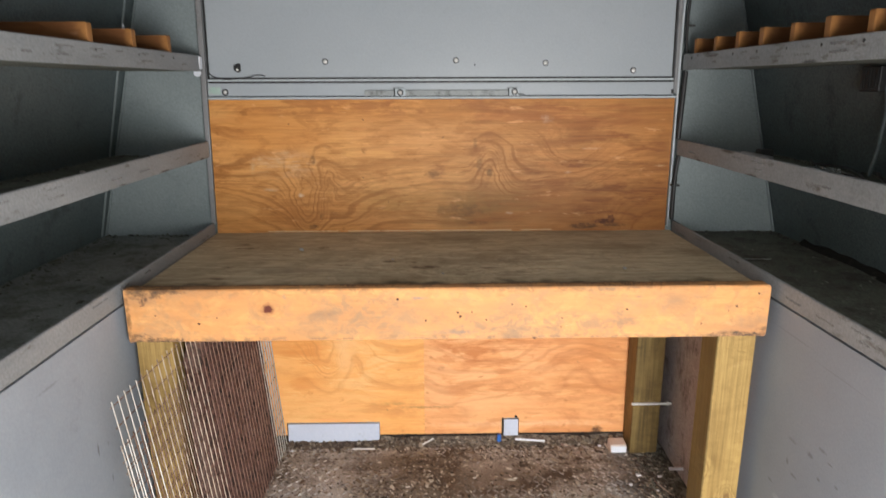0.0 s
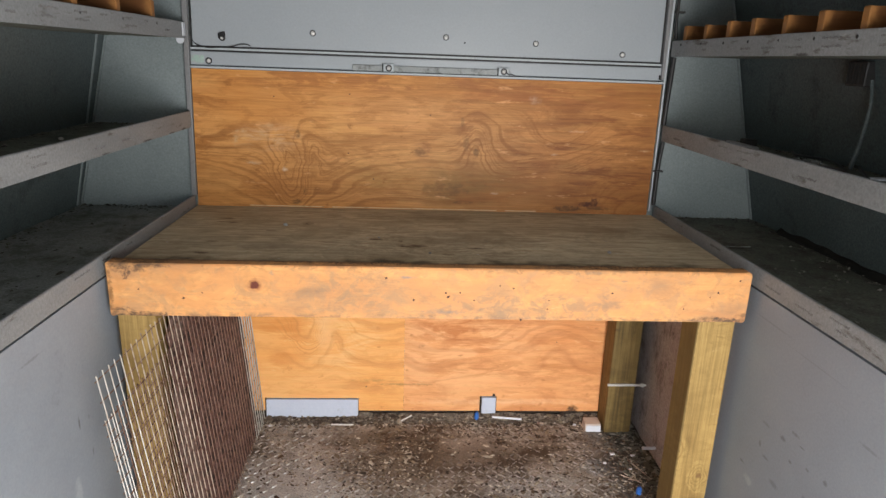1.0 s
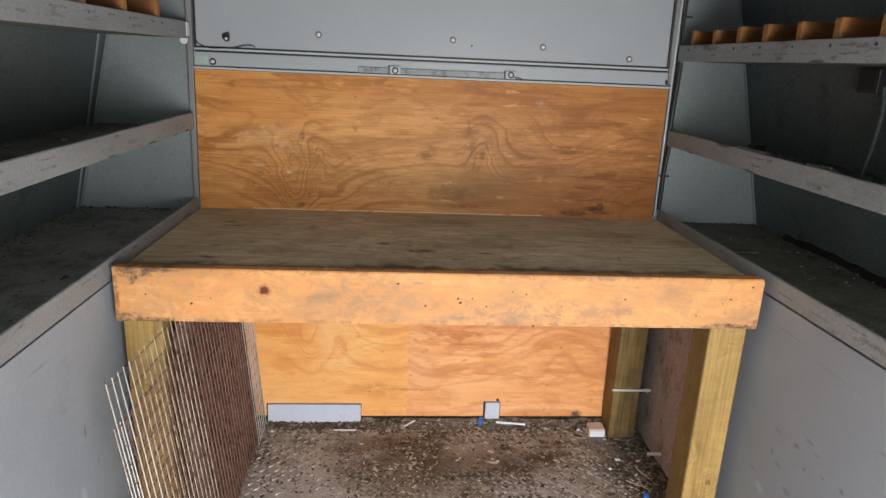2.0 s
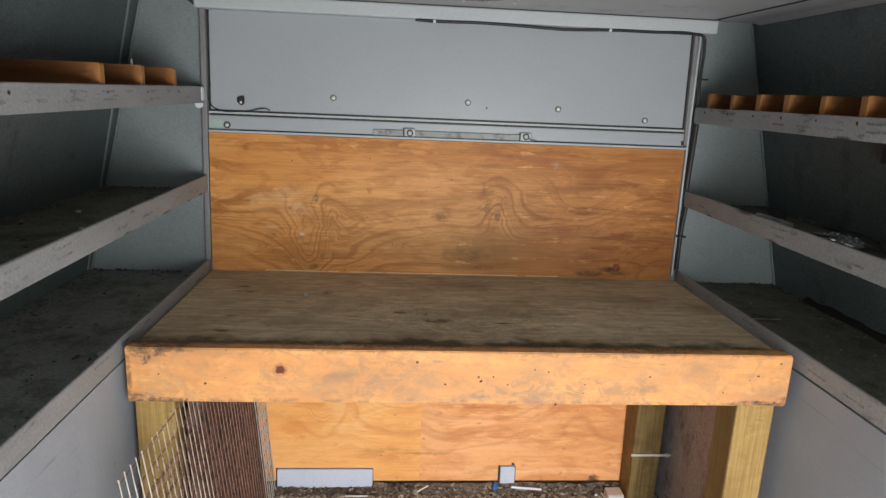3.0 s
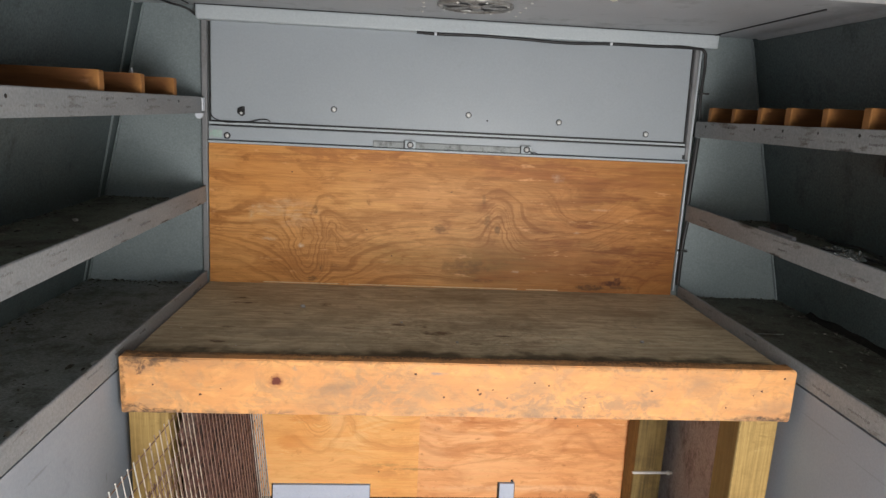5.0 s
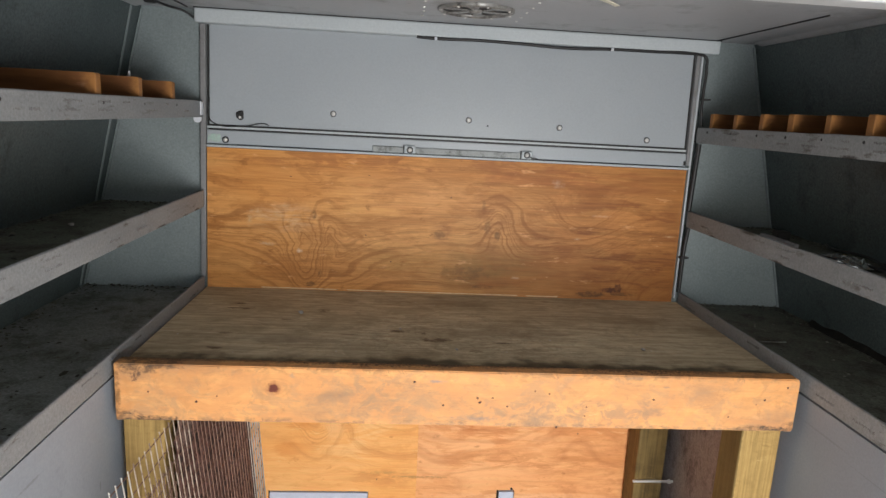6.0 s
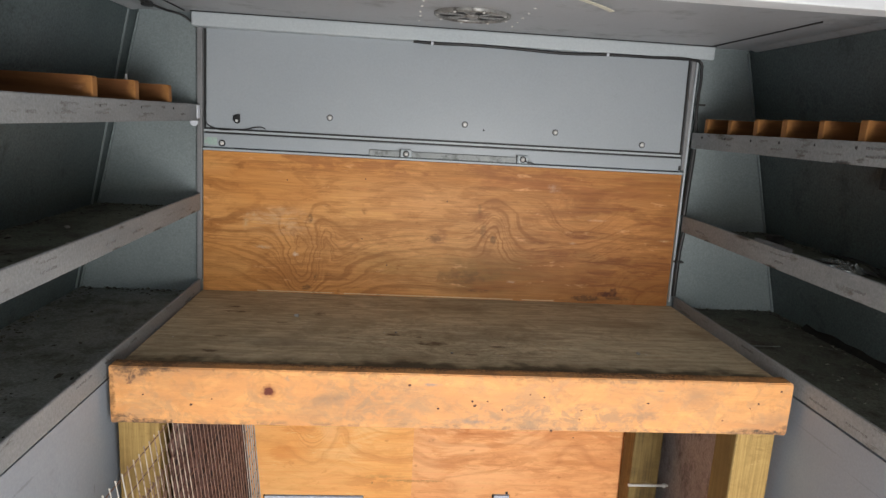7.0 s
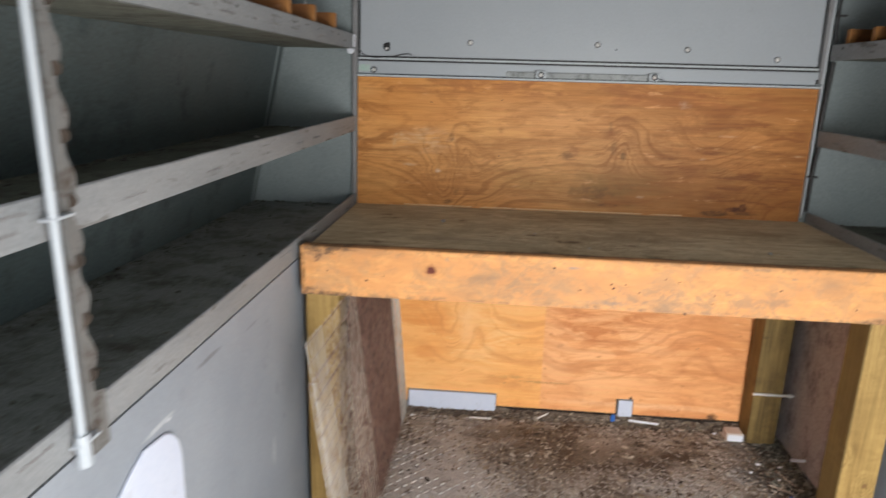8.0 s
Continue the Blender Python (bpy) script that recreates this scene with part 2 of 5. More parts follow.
    flecks = field(nt, links, 40, 4, 0.6, (0.5, 0.6, 0.8), 0.64, 0.72, (seed, 7, 5))
    col = mixed(nt, links, math_node(nt, links, "MULTIPLY", flecks, 0.6), col, dark)
    worn = field(nt, links, 60, 5, 0.7, (0.6, 1, 1), 0.36, 0.56, (seed, 8, 8))
    for x, y, z, rx, ry, rz, c, k in (p for p in stains if p[3] < 0.2):
        if sorted((rx, ry, rz))[1] < 0.15 and k < 0.95:
            k = math_node(nt, links, "MULTIPLY", worn, k)
        col = mixed(nt, links, math_node(nt, links, "MULTIPLY", blob(nt, links, x, y, z, rx, ry, rz, 0.55 if max(c) < 0.17 else -0.1, 0.6), k), col, c)
    links.new(col, b.inputs["Base Color"])
    b.inputs["Roughness"].default_value, b.inputs["Specular IOR Level"].default_value = rough, 0.25
    bumped(nt, links, b, fibre, 0.25, 0.001)
    return m


LEFT, RIGHT = -0.70, 0.89  # aisle, between the shelf lips
M_GREY = paint("grey_paint", (0.356, 0.39, 0.42), (0.385, 0.416, 0.444), (0.318, 0.344, 0.366), 0.36, 0.64, 0.85, grain=0.04)
# body's grey paint, darkened for the shade on the side walls
M_SIDE_SHADED = paint("shaded_side_paint", (0.056, 0.078, 0.08), (0.083, 0.107, 0.109), (0.037, 0.048, 0.046), 0.5, grain=0.4, bump=0.25)
SCUFF, PALE = (0.07, 0.07, 0.072), (0.55, 0.56, 0.58)
M_PANEL = paint("lower_panel_paint", (0.22, 0.246, 0.277), (0.275, 0.3, 0.33), (0.17, 0.182, 0.195), 0.5, 0.62, 0.85, stains=[
    (x, y, z, 0.3, ry * (1.2 if x > 0 else 1), rz * (0.8 if x > 0 else 1), c, k * (0.6 if x > 0 else 0.85)) for x, y, z, ry, rz, c, k in (
        (-0.7, -0.163, 0.50, 0.005, 0.022, SCUFF, 0.9), (-0.7, -0.12, 0.49, 0.004, 0.01, SCUFF, 0.4), (-0.7, -0.05, 0.56, 0.004, 0.016, SCUFF, 0.5), (-0.7, -0.51, 0.738, 0.07, 0.007, SCUFF, 0.65), (-0.7, -0.30, 0.72, 0.05, 0.004, SCUFF, 0.4), (-0.7, -0.12, 0.40, 0.004, 0.014, SCUFF, 0.6), (-0.7, -0.2, 0.35, 0.02, 0.05, PALE, 0.35), (-0.7, -0.70, 0.705, 0.06, 0.006, PALE, 0.6), (-0.7, -0.67, 0.70, 0.012, 0.004, PALE, 0.9),
        (0.9, -0.24, 0.52, 0.016, 0.007, SCUFF, 0.7), (0.9, -0.20, 0.485, 0.012, 0.010, SCUFF, 0.9), (0.9, -0.27, 0.505, 0.010, 0.004, SCUFF, 0.8), (0.9, -0.13, 0.48, 0.02, 0.008, SCUFF, 0.5), (0.9, -0.12, 0.42, 0.006, 0.014, SCUFF, 0.8), (0.9, -0.24, 0.45, 0.007, 0.007, SCUFF, 0.9), (0.9, -0.15, 0.40, 0.014, 0.007, SCUFF, 0.7), (0.9, -0.20, 0.36, 0.022, 0.012, SCUFF, 0.6), (0.9, -0.30, 0.47, 0.008, 0.006, SCUFF, 0.7), (0.9, -0.36, 0.48, 0.008, 0.010, SCUFF, 0.9), (0.9, -0.31, 0.40, 0.01, 0.016, SCUFF, 0.8), (0.9, -0.06, 0.33, 0.012, 0.006, SCUFF, 0.8), (0.9, -0.22, 0.30, 0.014, 0.016, SCUFF, 0.9), (0.9, -0.08, 0.72, 0.1, 0.004, SCUFF, 0.35), (0.9, -0.26, 0.70, 0.12, 0.003, SCUFF, 0.3), (0.9, -0.30, 0.36, 0.05, 0.015, PALE, 0.4), (0.9, -0.10, 0.30, 0.02, 0.02, PALE, 0.4), (0.9, -0.45, 0.62, 0.03, 0.006, SCUFF, 0.5))])
M_TRIM = paint("white_trim", (0.45, 0.495, 0.52), (0.49, 0.53, 0.55), (0.36, 0.38, 0.38), 0.45, 0.62, 0.8)
M_CEIL = paint("ceiling_paint", (0.33, 0.345, 0.365), (0.37, 0.385, 0.405), (0.26, 0.265, 0.27), 0.4)
M_LIP = paint("worn_lip_paint", (0.18, 0.19, 0.196), (0.255, 0.263, 0.267), (0.105, 0.09, 0.08), 0.55, 0.58, 0.68, scale=7, stretch=(1, 0.5, 2), grain=0.2, stains=[
    (x, y, z, 0.02, ry, 0.007, (0.03, 0.028, 0.026), 0.95) for x, y, z, ry in ((LEFT, 0.66, 1.059, 0.03), (LEFT, 0.55, 1.057, 0.035), (LEFT, 0.36, 1.058, 0.05), (LEFT, 0.1, 1.057, 0.03), (LEFT, 0.5, 0.783, 0.05), (RIGHT, 0.55, 1.058, 0.03), (RIGHT, 0.2, 1.058, 0.04), (RIGHT, 0.35, 1.108, 0.06), (RIGHT, 0.0, 1.339, 0.04))])
# dirty tray darkened for shade, on every shelf but the lower left
M_TRAY_SHADED = paint("shaded_dirty_tray", (0.10, 0.11, 0.085), (0.145, 0.152, 0.12), (0.06, 0.056, 0.042), 0.85, 0.46, 0.66, scale=5, grain=0.4, bump=0.4)
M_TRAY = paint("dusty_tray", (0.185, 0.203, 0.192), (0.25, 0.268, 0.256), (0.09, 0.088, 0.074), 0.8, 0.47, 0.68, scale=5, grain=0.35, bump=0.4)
DARK_STAIN, BLACK_GRIME, GREY_SCUFF, KNOT = (0.11, 0.055, 0.022), (0.05, 0.04, 0.035), (0.27, 0.175, 0.11), (0.15, 0.08, 0.032)
M_PLY = figured("upper_plywood", (0.70, 0.35, 0.115), (0.60, 0.255, 0.066), (0.27, 0.095, 0.022), seed=1.7, freq=44, contrast=0.66, blotch=0.5, gain=0.22, gate_lo=0.36,
    bumps=[(-0.39, 0.92, 0.042, 0.12, 0.17), (-0.35, 0.80, 0.22, 0.18, 0.14), (-0.31, 0.98, 0.03, 0.12, -0.04), (0.26, 1.03, 0.06, 0.10, -0.11), (0.36, 0.98, 0.14, 0.10, 0.07), (0.16, 0.82, 0.22, 0.08, 0.05), (0.92, 0.84, 0.26, 0.16, -0.24), (0.66, 0.82, 0.05, 0.04, 0.10), (0.56, 1.04, 0.13, 0.12, 0.12), (-0.66, 1.02, 0.14, 0.06, 0.06)],
    bands=[(0.66, 1.03, 0.42, 0.24, (0.25, 0.085, 0.022), 0.85, 7.0), (0.70, 0.93, 0.36, 0.2, (0.22, 0.075, 0.02), 0.7, 14.0), (0.62, 1.06, 0.4, 0.2, (0.56, 0.24, 0.07), 0.7, 11.0), (-0.62, 1.0, 0.22, 0.12, (0.36, 0.135, 0.03), 0.7, 8.0), (0.23, 1.05, 0.10, 0.19, (0.26, 0.09, 0.026), 0.5, 18.0), (0.42, 1.0, 0.16, 0.14, (0.26, 0.09, 0.024), 0.8, 13.0), (-0.45, 1.03, 0.14, 0.06, (0.68, 0.40, 0.2), 0.8, 20.0), (0.1, 1.225, 1.2, 0.05, (0.34, 0.12, 0.035), 0.7, 12.0), (0.5, 1.19, 0.5, 0.06, (0.36, 0.125, 0.036), 0.7, 10.0), (-0.65, 1.14, 0.14, 0.04, (0.36, 0.13, 0.03), 0.7, 10.0), (0.07, 1.0, 0.06, 0.05, (0.24, 0.085, 0.03), 0.5, 24.0)],
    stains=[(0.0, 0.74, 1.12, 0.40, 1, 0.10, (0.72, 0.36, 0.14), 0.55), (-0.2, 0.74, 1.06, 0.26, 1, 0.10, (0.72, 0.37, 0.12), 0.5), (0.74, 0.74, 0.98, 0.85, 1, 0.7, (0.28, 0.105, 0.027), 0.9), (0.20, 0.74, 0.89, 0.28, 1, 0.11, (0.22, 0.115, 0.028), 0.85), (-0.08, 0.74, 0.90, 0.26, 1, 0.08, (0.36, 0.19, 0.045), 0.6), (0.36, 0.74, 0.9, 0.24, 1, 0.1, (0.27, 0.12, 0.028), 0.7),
        (0.645, 0.73, 0.829, 0.03, 1, 0.012, (0.10, 0.034, 0.018), 0.92), (0.675, 0.73, 0.834, 0.02, 1, 0.02, (0.1, 0.035, 0.016), 0.9), (0.58, 0.73, 0.812, 0.06, 1, 0.013, DARK_STAIN, 0.85), (0.69, 0.73, 0.815, 0.05, 1, 0.008, DARK_STAIN, 0.7), (0.056, 0.74, 0.995, 0.022, 1, 0.02, DARK_STAIN, 0.45), (0.215, 0.74, 1.03, 0.012, 1, 0.03, DARK_STAIN, 0.4), (0.20, 0.74, 1.10, 0.008, 1, 0.02, DARK_STAIN, 0.4), (0.25, 0.74, 1.0, 0.012, 1, 0.02, DARK_STAIN, 0.6), (-0.353, 0.74, 1.045, 0.010, 1, 0.018, DARK_STAIN, 0.7), (-0.33, 0.74, 0.85, 0.010, 1, 0.014, DARK_STAIN, 0.6), (-0.36, 0.74, 0.815, 0.02, 1, 0.01, DARK_STAIN, 0.8), (0.15, 0.74, 0.87, 0.1, 1, 0.03, DARK_STAIN, 0.45), (0.21, 0.74, 0.825, 0.05, 1, 0.006, DARK_STAIN, 0.6),
        (-0.50, 0.74, 0.945, 0.04, 1, 0.008, (0.62, 0.44, 0.28), 0.9), (-0.40, 0.74, 0.925, 0.014, 1, 0.011, (0.75, 0.58, 0.42), 0.95), (-0.54, 0.74, 1.05, 0.03, 1, 0.012, (0.64, 0.43, 0.24), 0.85), (-0.47, 0.74, 1.04, 0.025, 1, 0.02, (0.6, 0.38, 0.2), 0.8), (-0.56, 0.74, 1.02, 0.012, 1, 0.03, (0.62, 0.42, 0.22), 0.7), (-0.45, 0.74, 1.07, 0.03, 1, 0.01, (0.6, 0.38, 0.2), 0.7), (0.32, 0.74, 0.86, 0.02, 1, 0.006, (0.6, 0.42, 0.26), 0.8), (0.52, 0.74, 1.0, 0.02, 1, 0.006, (0.6, 0.42, 0.26), 0.7), (0.44, 0.74, 1.18, 0.03, 1, 0.02, (0.6, 0.40, 0.26), 0.6), (0.6, 0.74, 1.08, 0.05, 1, 0.006, (0.6, 0.36, 0.2), 0.7), (0.84, 0.74, 1.02, 0.03, 1, 0.006, (0.6, 0.38, 0.2), 0.7)])
M_PLY_LOW = figured("lower_plywood", (0.90, 0.475, 0.175), (0.85, 0.385, 0.105), (0.60, 0.235, 0.065), seed=4.1, freq=26, contrast=0.5, blotch=0.35, gain=0.10, rough=0.6,
    bumps=[(-0.33, 0.36, 0.06, 0.14, 0.22), (-0.24, 0.40, 0.05, 0.16, -0.12), (-0.05, 0.3, 0.16, 0.12, 0.06)],
    bands=[(-0.45, 0.32, 0.16, 0.2, (0.74, 0.29, 0.07), 0.85, 7.0), (-0.2, 0.3, 0.2, 0.2, (0.92, 0.54, 0.22), 0.8, 9.0), (-0.1, 0.14, 0.2, 0.05, (0.62, 0.26, 0.08), 0.6, 12.0)],
    stains=[(0.0, 0.7, 0.14, 0.12, 1, 0.008, (0.3, 0.17, 0.06), 0.8), (-0.27, 0.7, 0.36, 0.05, 1, 0.16, (0.92, 0.56, 0.26), 0.6), (-0.1, 0.7, 0.155, 0.14, 1, 0.01, (0.5, 0.27, 0.09), 0.7)])
M_PLY_LOW2 = figured("lower_plywood_red", (0.84, 0.405, 0.165), (0.77, 0.325, 0.115), (0.46, 0.15, 0.045), seed=6.3, freq=22, contrast=0.36, blotch=0.45, gain=0.10, rough=0.6,
    bumps=[(0.25, 0.4, 0.16, 0.12, 0.12), (0.6, 0.3, 0.12, 0.10, -0.10), (0.1, 0.2, 0.1, 0.08, 0.06)],
    bands=[(0.25, 0.38, 0.3, 0.14, (0.58, 0.21, 0.065), 0.9, 20.0), (0.2, 0.3, 0.5, 0.3, (0.90, 0.48, 0.22), 0.7, 8.0), (0.62, 0.25, 0.2, 0.2, (0.62, 0.235, 0.07), 0.7, 10.0), (0.4, 0.2, 0.4, 0.06, (0.60, 0.24, 0.08), 0.6, 20.0)],
    stains=[(0.06, 0.7, 0.14, 0.1, 1, 0.006, (0.25, 0.14, 0.05), 0.8), (0.08, 0.7, 0.29, 0.02, 1, 0.014, (0.4, 0.15, 0.06), 0.8), (0.27, 0.7, 0.36, 0.012, 1, 0.02, (0.4, 0.15, 0.06), 0.7), (0.8, 0.7, 0.1, 0.06, 1, 0.05, (0.4, 0.17, 0.06), 0.6), (0.4, 0.7, 0.07, 0.5, 1, 0.02, (0.9, 0.6, 0.36), 0.5), (0.66, 0.7, 0.03, 0.03, 1, 0.03, (0.06, 0.035, 0.02), 0.9)])
M_FASCIA = wood("pine_board", (0.72, 0.358, 0.134), (0.36, 0.175, 0.07), (0.32, 0.18, 0.1), rings=5, stretch=(0.35, 1, 4), seed=2.2, contrast=0.28, grime_lo=0.47, grime_hi=0.66, tint=(0.64, 0.305, 0.11), blotch=0.55, fibre_gain=0.1, fibres=(0.12, 1, 2.2), mottle=(0.9, 1, 1.3),
    patches=[(0.1, 0.0, 0.75, 1.6, 1, 0.4, (0.36, 0.22, 0.125), 0.4, 14.0), (0.1, 0.0, 0.75, 1.6, 1, 0.4, (0.60, 0.27, 0.1), 0.5, 6.0), (0.3, 0.0, 0.72, 0.5, 1, 0.06, (0.30, 0.19, 0.115), 0.55, 22.0), (-0.12, 0.0, 0.76, 0.2, 1, 0.08, (0.33, 0.21, 0.12), 0.6, 18.0), (-0.6, 0.0, 0.75, 0.16, 1, 0.12, (0.6, 0.26, 0.08), 0.5, 7.0), (-0.66, 0.0, 0.80, 0.10, 1, 0.04, (0.1, 0.06, 0.045), 0.8, 16.0), (-0.63, 0.0, 0.70, 0.09, 1, 0.025, (0.08, 0.055, 0.045), 0.9, 20.0), (0.1, 0.0, 0.822, 1.6, 1, 0.018, (0.12, 0.075, 0.045), 0.4, 20.0), (0.1, 0.0, 0.69, 1.6, 1, 0.016, (0.2, 0.13, 0.08), 0.6, 26.0)],
    knots=[(-0.345, 0.0, 0.773, 0.05, 1, 0.03, 0.6), (0.394, 0, 0.746, 0.04, 1, 0.03, 0.5)],
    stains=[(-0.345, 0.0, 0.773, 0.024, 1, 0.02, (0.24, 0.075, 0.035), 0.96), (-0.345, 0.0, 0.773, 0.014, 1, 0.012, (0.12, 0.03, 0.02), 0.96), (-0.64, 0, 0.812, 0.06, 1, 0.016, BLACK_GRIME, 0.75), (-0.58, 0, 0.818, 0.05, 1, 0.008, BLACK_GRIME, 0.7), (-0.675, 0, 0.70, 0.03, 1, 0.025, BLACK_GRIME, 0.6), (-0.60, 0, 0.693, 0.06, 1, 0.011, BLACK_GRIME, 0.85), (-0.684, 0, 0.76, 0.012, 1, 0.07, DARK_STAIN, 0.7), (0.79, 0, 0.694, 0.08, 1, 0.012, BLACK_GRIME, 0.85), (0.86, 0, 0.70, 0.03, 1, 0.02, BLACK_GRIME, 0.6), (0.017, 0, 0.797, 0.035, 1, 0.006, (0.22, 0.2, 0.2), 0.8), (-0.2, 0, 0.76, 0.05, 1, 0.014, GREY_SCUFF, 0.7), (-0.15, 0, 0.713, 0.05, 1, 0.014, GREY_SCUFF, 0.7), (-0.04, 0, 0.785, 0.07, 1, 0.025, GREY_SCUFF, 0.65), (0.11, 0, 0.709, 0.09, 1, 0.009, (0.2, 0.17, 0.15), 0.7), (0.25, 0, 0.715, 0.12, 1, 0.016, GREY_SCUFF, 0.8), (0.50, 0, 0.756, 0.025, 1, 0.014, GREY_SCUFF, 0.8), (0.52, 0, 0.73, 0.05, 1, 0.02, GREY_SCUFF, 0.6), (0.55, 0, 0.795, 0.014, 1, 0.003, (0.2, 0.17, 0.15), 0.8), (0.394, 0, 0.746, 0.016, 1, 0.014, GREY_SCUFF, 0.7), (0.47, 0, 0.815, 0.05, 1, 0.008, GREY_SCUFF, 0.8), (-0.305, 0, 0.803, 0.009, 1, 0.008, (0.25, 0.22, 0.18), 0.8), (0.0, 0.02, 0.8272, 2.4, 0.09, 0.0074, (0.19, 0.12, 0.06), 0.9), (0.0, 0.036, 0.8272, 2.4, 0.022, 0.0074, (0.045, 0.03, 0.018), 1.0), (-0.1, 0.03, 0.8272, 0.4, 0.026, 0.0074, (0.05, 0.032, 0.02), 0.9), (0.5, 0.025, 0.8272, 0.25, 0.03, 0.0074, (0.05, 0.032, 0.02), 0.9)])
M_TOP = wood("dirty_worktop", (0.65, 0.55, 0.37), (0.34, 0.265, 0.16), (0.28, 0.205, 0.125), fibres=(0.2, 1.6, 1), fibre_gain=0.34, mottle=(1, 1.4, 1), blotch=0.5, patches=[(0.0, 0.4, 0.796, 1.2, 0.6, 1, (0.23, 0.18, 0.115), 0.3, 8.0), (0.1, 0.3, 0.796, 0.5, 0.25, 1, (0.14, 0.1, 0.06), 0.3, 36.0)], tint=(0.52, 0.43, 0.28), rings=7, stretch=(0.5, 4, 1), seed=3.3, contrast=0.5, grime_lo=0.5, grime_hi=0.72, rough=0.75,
    # first two: grime and the front board's shadow painted along the front edge
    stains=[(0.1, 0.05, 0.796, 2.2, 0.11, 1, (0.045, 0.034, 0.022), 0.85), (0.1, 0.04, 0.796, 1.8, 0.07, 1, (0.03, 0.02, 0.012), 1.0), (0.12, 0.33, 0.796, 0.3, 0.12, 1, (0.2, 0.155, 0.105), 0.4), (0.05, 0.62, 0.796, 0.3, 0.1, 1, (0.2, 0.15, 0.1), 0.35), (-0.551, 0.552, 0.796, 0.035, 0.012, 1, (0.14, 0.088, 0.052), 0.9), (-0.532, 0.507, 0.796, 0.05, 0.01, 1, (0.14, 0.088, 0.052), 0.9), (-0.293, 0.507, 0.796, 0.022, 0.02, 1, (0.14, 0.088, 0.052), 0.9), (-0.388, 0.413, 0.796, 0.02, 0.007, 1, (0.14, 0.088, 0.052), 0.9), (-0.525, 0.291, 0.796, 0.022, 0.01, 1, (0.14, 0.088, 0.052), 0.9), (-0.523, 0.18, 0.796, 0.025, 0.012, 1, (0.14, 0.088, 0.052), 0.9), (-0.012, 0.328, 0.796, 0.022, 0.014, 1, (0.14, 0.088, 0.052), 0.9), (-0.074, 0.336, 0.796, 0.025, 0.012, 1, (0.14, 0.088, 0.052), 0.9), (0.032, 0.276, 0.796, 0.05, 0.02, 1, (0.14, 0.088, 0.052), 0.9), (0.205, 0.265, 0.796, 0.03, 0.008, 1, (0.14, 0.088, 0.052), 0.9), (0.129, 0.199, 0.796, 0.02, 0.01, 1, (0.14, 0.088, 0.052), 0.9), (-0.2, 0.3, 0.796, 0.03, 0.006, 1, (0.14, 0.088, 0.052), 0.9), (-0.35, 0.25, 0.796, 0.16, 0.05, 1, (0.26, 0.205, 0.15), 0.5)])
M_POST = wood("treated_post", (0.37, 0.245, 0.085), (0.17, 0.1, 0.032), (0.12, 0.075, 0.027), rings=7, stretch=(5, 5, 0.35), seed=5.2, contrast=0.75, fibres=(3, 3, 0.08), fibre_gain=0.35, warp=0.3, grime_lo=0.66,
    # last stain paints shade over the right front post's inner face
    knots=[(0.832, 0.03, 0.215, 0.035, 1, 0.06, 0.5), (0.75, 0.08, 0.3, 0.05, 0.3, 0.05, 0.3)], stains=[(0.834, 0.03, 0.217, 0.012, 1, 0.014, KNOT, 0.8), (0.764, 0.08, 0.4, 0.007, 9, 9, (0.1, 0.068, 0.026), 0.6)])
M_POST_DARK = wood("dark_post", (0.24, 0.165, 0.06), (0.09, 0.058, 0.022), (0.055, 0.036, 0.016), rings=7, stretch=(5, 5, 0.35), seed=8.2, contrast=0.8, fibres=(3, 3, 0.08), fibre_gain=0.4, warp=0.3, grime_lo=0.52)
M_DIV = wood("divider_wood", (0.19, 0.078, 0.025), (0.095, 0.036, 0.012), (0.06, 0.028, 0.012), rings=5, stretch=(0.6, 1, 5), seed=7.7, grime_lo=0.5,
    # bright ends paint the light that reaches them; the wood behind is kept darker
    stains=[(x, 0, 1.40, 0.03, 9, 0.2, (0.36, 0.165, 0.05), 0.8) for x in (LEFT - 0.008, RIGHT + 0.008)])
FLOOR_STAINS = [(-0.3, 0.2, 0, 0.3, 0.5, 1, (0.50, 0.49, 0.475), 0.7), (0.42, 0.25, 0, 0.22, 0.12, 1, (0.48, 0.46, 0.44), 0.6), (0.68, 0.38, 0, 0.08, 0.06, 1, (0.5, 0.53, 0.54), 0.6), (0.82, 0.35, 0, 0.2, 0.6, 1, (0.035, 0.028, 0.022), 0.85), (0.3, 0.45, 0, 0.35, 0.12, 1, (0.09, 0.065, 0.045), 0.6), (-0.05, 0.55, 0, 0.3, 0.08, 1, (0.1, 0.07, 0.045), 0.6), (0.1, 0.05, 0, 0.2, 0.1, 1, (0.1, 0.075, 0.055), 0.5), (0.0, 0.42, 0, 0.28, 0.22, 1, (0.1, 0.07, 0.045), 0.75), (0.3, 0.1, 0, 0.25, 0.2, 1, (0.11, 0.08, 0.055), 0.6)]
M_FLOOR = paint("dirty_checker_plate", (0.285, 0.248, 0.205), (0.42, 0.385, 0.34), (0.085, 0.06, 0.04), 0.6, 0.46, 0.6, scale=4.5, bump=0.5, grain=0.5, stains=FLOOR_STAINS)
M_TREAD = paint("worn_tread_steel", (0.36, 0.335, 0.305), (0.50, 0.475, 0.445), (0.13, 0.10, 0.075), 0.36, 0.48, 0.62, metal=0.4, scale=3.5, grain=0.3, stains=FLOOR_STAINS)
M_BLACK = paint("black_rubber", (0.012, 0.012, 0.013), (0.02, 0.02, 0.02), (0.04, 0.035, 0.03), 0.5)
